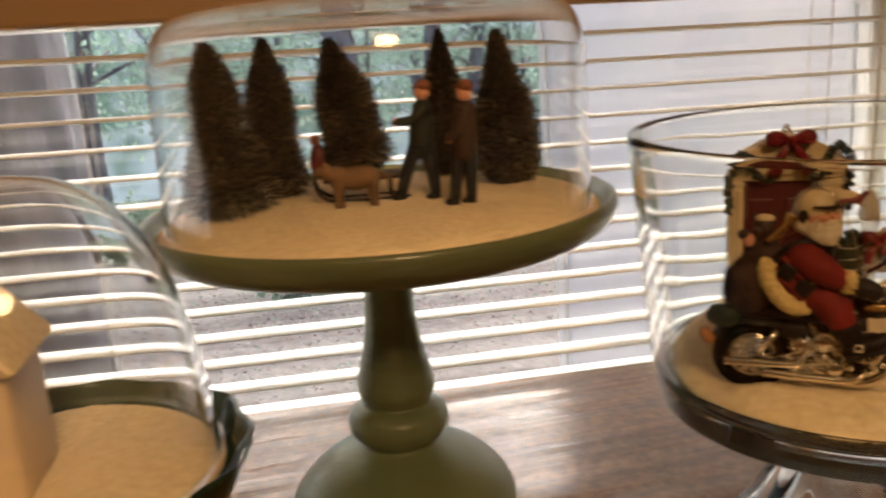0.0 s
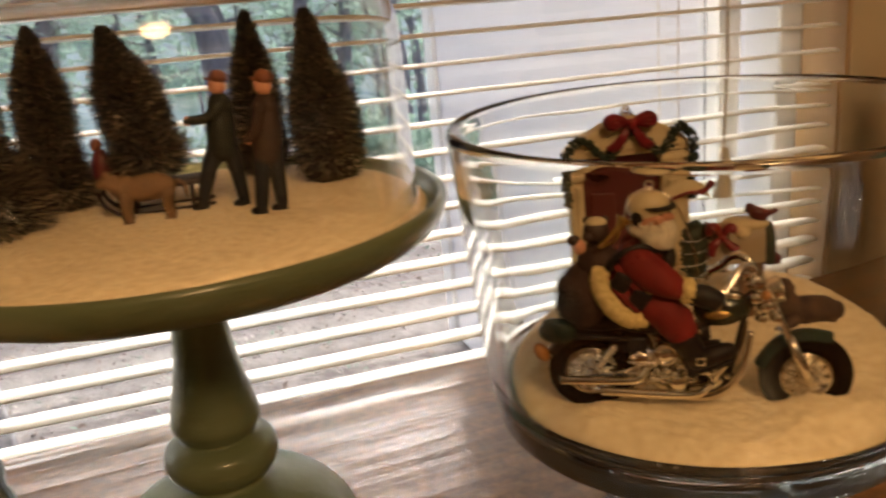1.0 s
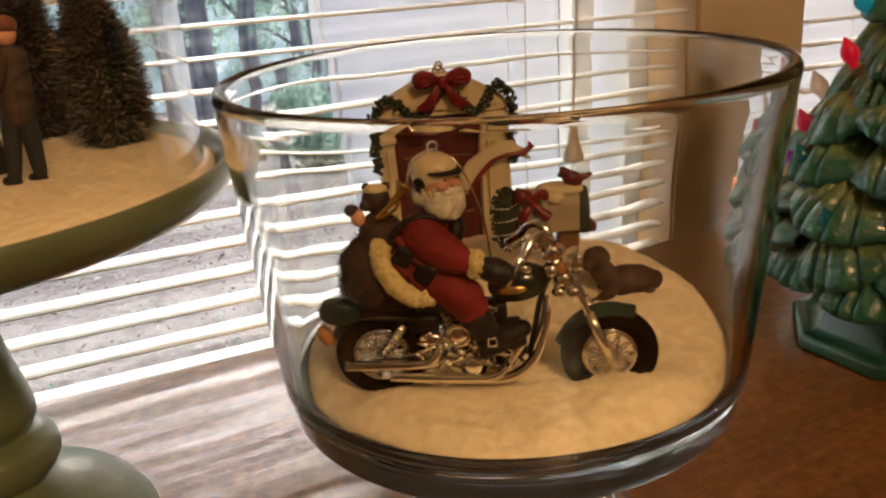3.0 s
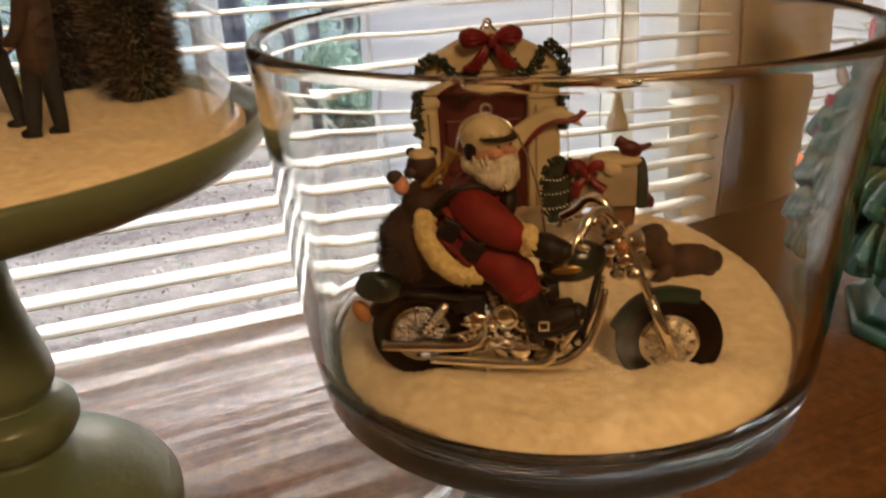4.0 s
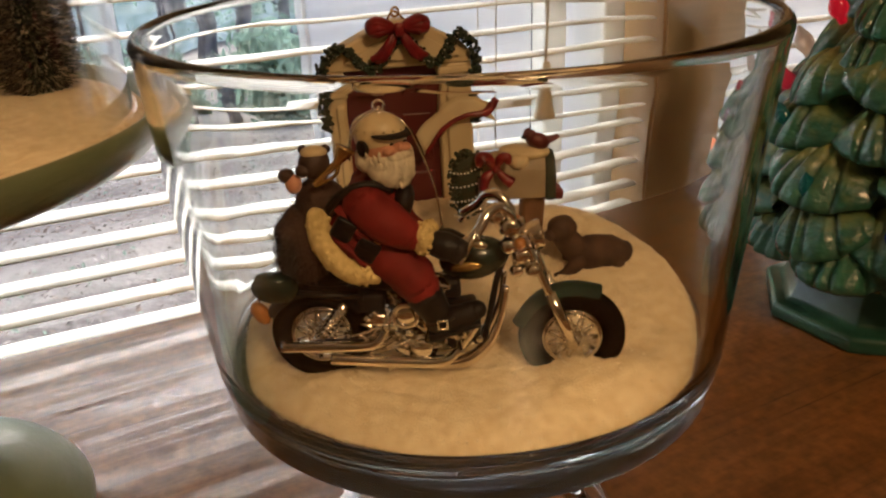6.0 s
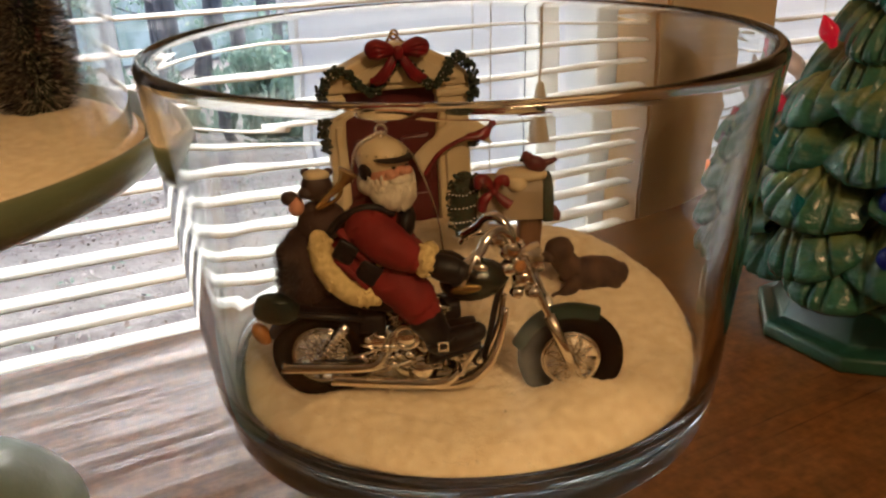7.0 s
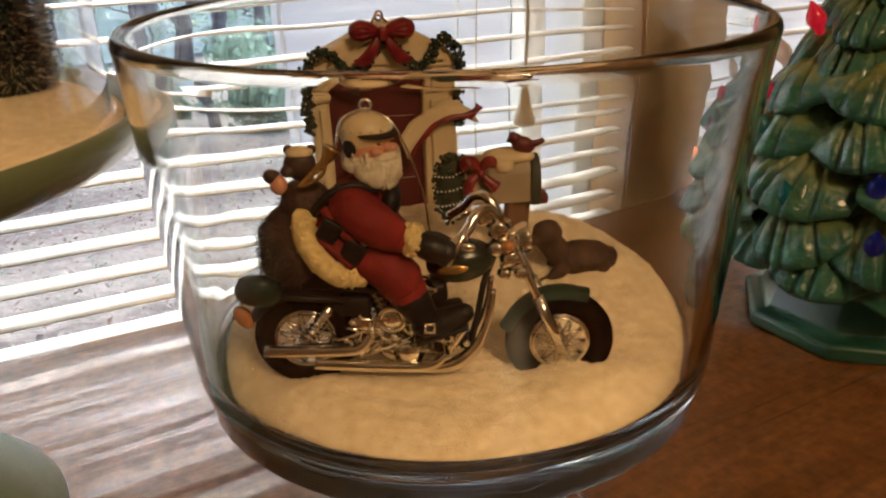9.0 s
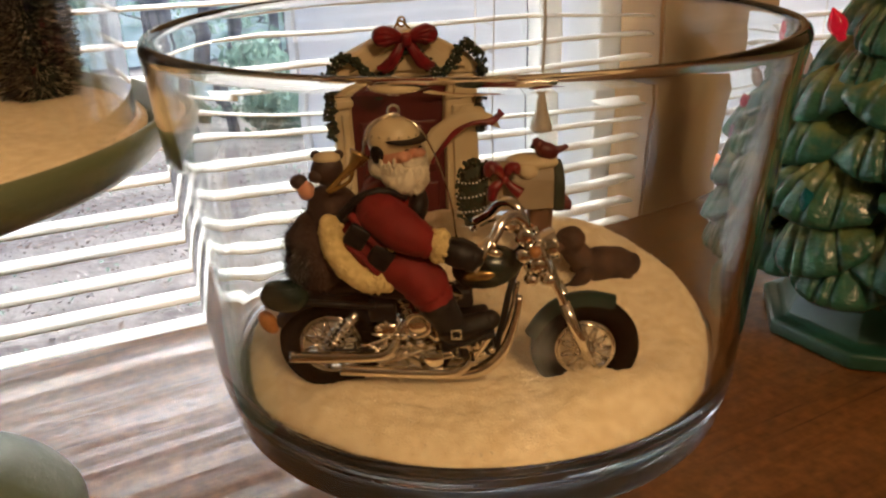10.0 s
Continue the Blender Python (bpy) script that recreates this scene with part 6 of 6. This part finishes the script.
def build_outdoors():
    bm = bmesh.new()
    n = 90
    size = 240.0
    grid = [[None] * (n + 1) for _ in range(n + 1)]
    for i in range(n + 1):
        for j in range(n + 1):
            sx, sy = -1 + 2 * i / n, j / n
            x = math.copysign(abs(sx) ** 3, sx) * size
            y = 0.76 + sy ** 3 * size
            z = ground_at(y) + (0.04 * noise.noise(Vector((x * 0.7, y * 0.7, 0))) if abs(x) < 30 and y < 30 else 0)
            grid[i][j] = bm.verts.new((x, y, z))
    for i in range(n):
        for j in range(n):
            bm.faces.new((grid[i][j], grid[i + 1][j], grid[i + 1][j + 1], grid[i][j + 1]))
    bmesh.ops.recalc_face_normals(bm, faces=bm.faces)
    tagged(part("ground", bm, LITTER), "brown-grey ground strewn with dead leaves", "ground", kind="structure")
    # loose leaves and tufts
    rnd = random.Random(31)
    verts, faces, mats = [], [], []
    for k in range(24000):
        y = 1.0 + 9 * rnd.random() ** 1.3
        x = rnd.uniform(-0.6 * y - 0.8, 0.75 * y + 0.6)
        if x > 1.2 and y < 4.2:
            continue
        s = rnd.uniform(0.007, 0.021)
        e = Euler((rnd.uniform(-0.7, 0.7), rnd.uniform(-0.7, 0.7), rnd.uniform(0, 6.3))).to_matrix()
        c = Vector((x, y, ground_at(y) + rnd.uniform(0.005, 0.05)))
        b = len(verts)
        verts += [c + e @ Vector(p) * s for p in ((-1, 0, 0), (0, -0.5, 0.1), (1, 0, -0.05), (0, 0.5, 0.1))]
        faces.append((b, b + 1, b + 2, b + 3))
        mats.append(0 if rnd.random() < 0.55 else 1 if rnd.random() < 0.75 else 2)
    me = bpy.data.meshes.new("fallen_leaves")
    me.from_pydata(verts, [], faces)
    for m in (material("dry_leaf", (0.2, 0.15, 0.12), 0.8, second=(0.13, 0.09, 0.07), scale=3), material("pale_leaf", (0.36, 0.33, 0.31), 0.8, second=(0.22, 0.19, 0.18), scale=3), LEAF):
        me.materials.append(m)
    me.polygons.foreach_set("material_index", mats)
    tagged(new("fallen_leaves", me), "dry fallen leaves and small green weeds on the ground", "leaves", kind="stuff")
    # the white house wing
    wing = thing("house_wing", pose(1.40, 3.6, GROUND_Z - 0.02, 0, 0, -92), "white clapboard side wing of the house", "house")
    part("wall", block(bmesh.new(), (1.4, 0.12, 1.7), (2.8, 0.2, 3.4)), SIDING, wing, smooth=False)
    first = None
    for k in range(12):
        if first is None:
            bm = bmesh.new()
            prism(bm, [(-0.02, 0), (0.0, 0.0), (-0.013, 0.285), (-0.02, 0.285)], 2.78, pose(1.4, 0, 0, 0, 0, 90))
            bmesh.ops.recalc_face_normals(bm, faces=bm.faces)
            first = part("clapboard", bm, SIDING, wing, smooth=False)
            first.matrix_basis = pose(0, 0.0, 0, 0, 0, 0)
        else:
            ob = new("clapboard", first.data)
            ob.parent = wing
            ob.matrix_basis = pose(0, 0, 0.28 * k)
    part("corner_board", block(bmesh.new(), (-0.02, 0.06, 1.7), (0.1, 0.2, 3.4), bevel=0.004), WHITE, wing, smooth=False)


def build_tree(x, y, height, radius, crown, seed, leaves=1500, name="tree", leaf=0.11):
    """A tapered trunk with limbs and a crown of many small leaves."""
    rnd = random.Random(seed)
    tree = thing(name, pose(x, y, ground_at(y) - 0.05), "leafy woodland tree with grey bark", "tree", "woodland trees")
    bm = bmesh.new()
    top = height
    tube(bm, [(0, 0, 0), (0.03 * rnd.uniform(-1, 1), 0, top * 0.3), (0.3 * rnd.uniform(-1, 1), 0.2, top * 0.65), (0.5 * rnd.uniform(-1, 1), 0.3, top)], [radius * 1.25, radius, radius * 0.7, radius * 0.2], 14, 0, 6)
    tips = []
    for k in range(9):
        z = top * rnd.uniform(*crown)
        a = rnd.uniform(0, 6.28)
        r = rnd.uniform(0.8, 2.2) * height / 8
        tip = (r * math.cos(a), r * math.sin(a), z + rnd.uniform(0.0, 0.7))
        tube(bm, [(0, 0, z - 0.4), (tip[0] * 0.5, tip[1] * 0.5, z), tip], [radius * 0.32, radius * 0.2, radius * 0.06], 7, 0, 3)
        tips.append(tip)
    part("trunk", bm, BARK, tree)
    verts, faces = [], []
    for k in range(leaves):
        t = rnd.choice(tips)
        f = rnd.random() ** 0.6
        c = Vector(t) * f + Vector((0, 0, t[2] * (1 - f))) + Vector((rnd.gauss(0, 0.42), rnd.gauss(0, 0.42), rnd.gauss(0, 0.36)))
        s = leaf * rnd.uniform(0.5, 1.2)
        e = Euler((rnd.uniform(0, 6), rnd.uniform(0, 6), rnd.uniform(0, 6))).to_matrix()
        b = len(verts)
        verts += [c + e @ Vector(p) * s for p in ((-1, 0, 0), (0, -0.5, 0.15), (1, 0, 0), (0, 0.5, 0.15))]
        faces.append((b, b + 1, b + 2, b + 3))
    me = bpy.data.meshes.new("crown")
    me.from_pydata(verts, [], faces)
    me.materials.append(LEAF)
    ob = new("crown", me)
    ob.parent = tree
    return tree


def build_bush(x, y, size, seed, mats):
    """A shrub: thin stems under an uneven mass of leaves."""
    rnd = random.Random(seed)
    bush = thing("shrub", pose(x, y, ground_at(y) - 0.03), "leafy green shrub at the edge of the woods", "shrub", "shrubs")
    bm = bmesh.new()
    tips = []
    for k in range(7):
        a, r = rnd.uniform(0, 6.28), size * rnd.uniform(0.2, 0.7)
        tip = (r * math.cos(a), r * math.sin(a), size * rnd.uniform(0.6, 1.5))
        tube(bm, [(0, 0, 0), (tip[0] * 0.4, tip[1] * 0.4, tip[2] * 0.5), tip], [0.02, 0.014, 0.005], 5, 0, 2)
        tips.append(Vector(tip))
    part("stems", bm, BARK, bush)
    verts, faces = [], []
    for k in range(650):
        c = rnd.choice(tips) * rnd.uniform(0.25, 1.05) + Vector((rnd.gauss(0, 0.2), rnd.gauss(0, 0.2), rnd.gauss(0, 0.16))) * size
        s = rnd.uniform(0.04, 0.1)
        e = Euler((rnd.uniform(0, 6), rnd.uniform(0, 6), rnd.uniform(0, 6))).to_matrix()
        b = len(verts)
        verts += [c + e @ Vector(p) * s for p in ((-1, 0, 0), (0, -0.5, 0.15), (1, 0, 0), (0, 0.5, 0.15))]
        faces.append((b, b + 1, b + 2, b + 3))
    me = bpy.data.meshes.new("foliage")
    me.from_pydata(verts, [], faces)
    me.materials.append(mats)
    ob = new("foliage", me)
    ob.parent = bush


def build_woods():
    grow = random.Random(5)
    pale = material("pale_green_leaves", (0.2, 0.3, 0.17), 0.6, second=(0.12, 0.2, 0.11), scale=1.3)
    add_translucency(pale, 0.5, (0.3, 0.42, 0.34))
    for i in range(26):
        y = 6.5 + 9 * grow.random()
        x = grow.uniform(-0.55 * y, 0.36 * y)
        build_bush(x, y, grow.uniform(0.4, 0.9), 300 + i, pale if grow.random() < 0.6 else LEAF)
    build_tree(-0.86, 3.1, 7.5, 0.33, (0.7, 0.95), 50, 900)
    rnd = random.Random(77)
    spots = [(-1.9, 6.2), (1.05, 8.6), (2.2, 9.5), (-3.4, 9), (-0.6, 10.5), (1.7, 13), (3.9, 14), (-5, 14), (-2.2, 14.5), (0.4, 16), (6, 18), (-7, 19), (3, 20), (-1, 21), (8.5, 24), (-4.5, 24), (5.5, 26), (1.5, 27), (-9, 27), (11, 31), (-2.5, 32), (7, 34), (3.5, 36), (-13, 34)]
    for i, (x, y) in enumerate(spots):
        build_tree(x, y, rnd.uniform(5, 8) + 0.1 * y, rnd.uniform(0.06, 0.15), (0.25, 0.95), 100 + i, 900, leaf=0.045 + 0.004 * y)


def build_backdrop():
    """A self-lit board behind the woods, its bright haze painted in."""
    m = bpy.data.materials.new("glowing_painted_haze")
    m.use_nodes = True
    n, l = m.node_tree.nodes, m.node_tree.links
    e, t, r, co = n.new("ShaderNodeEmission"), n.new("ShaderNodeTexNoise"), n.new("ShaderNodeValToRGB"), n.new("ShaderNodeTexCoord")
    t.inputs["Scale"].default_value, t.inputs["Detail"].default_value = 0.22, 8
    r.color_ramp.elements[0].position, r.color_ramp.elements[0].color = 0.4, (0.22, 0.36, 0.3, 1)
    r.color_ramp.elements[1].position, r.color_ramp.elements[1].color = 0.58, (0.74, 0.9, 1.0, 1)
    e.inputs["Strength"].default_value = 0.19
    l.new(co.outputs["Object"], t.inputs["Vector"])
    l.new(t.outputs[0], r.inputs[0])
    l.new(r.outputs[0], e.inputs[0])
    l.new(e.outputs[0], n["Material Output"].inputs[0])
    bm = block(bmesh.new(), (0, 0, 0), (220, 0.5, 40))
    tagged(part("backdrop", bm, m, at=pose(10, 75, -8), smooth=False), "glowing board painted as hazy pale sky and foliage behind the woods", "backdrop", kind="structure")


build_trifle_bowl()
build_cake_stand()
build_covered_dish()
snow_bed("imitation_snow", (BOWL[0] + 0.001, BOWL[1]), 0.0822, 0.0985, 0.0094, "white sparkling imitation snow filling the glass bowl", 0.0016, 0.014, 1.0, (0.11, 0.10), ((0.001, -0.063, 0.0035, 0.014), (0.02, -0.066, 0.0025, 0.01), (-0.062, -0.024, 0.002, 0.014), (0.06, 0.02, 0.006, 0.022), (0.066, -0.012, 0.004, 0.016), (0.015, 0.062, 0.007, 0.03), (-0.03, 0.06, 0.004, 0.025)), grains=16000)
build_motorcycle()
build_rider()
build_sack()
build_door_ornament()
build_mailbox()
build_dog()
build_stand_scene()
build_ceramic_tree()
build_outdoors()
build_woods()
build_backdrop()
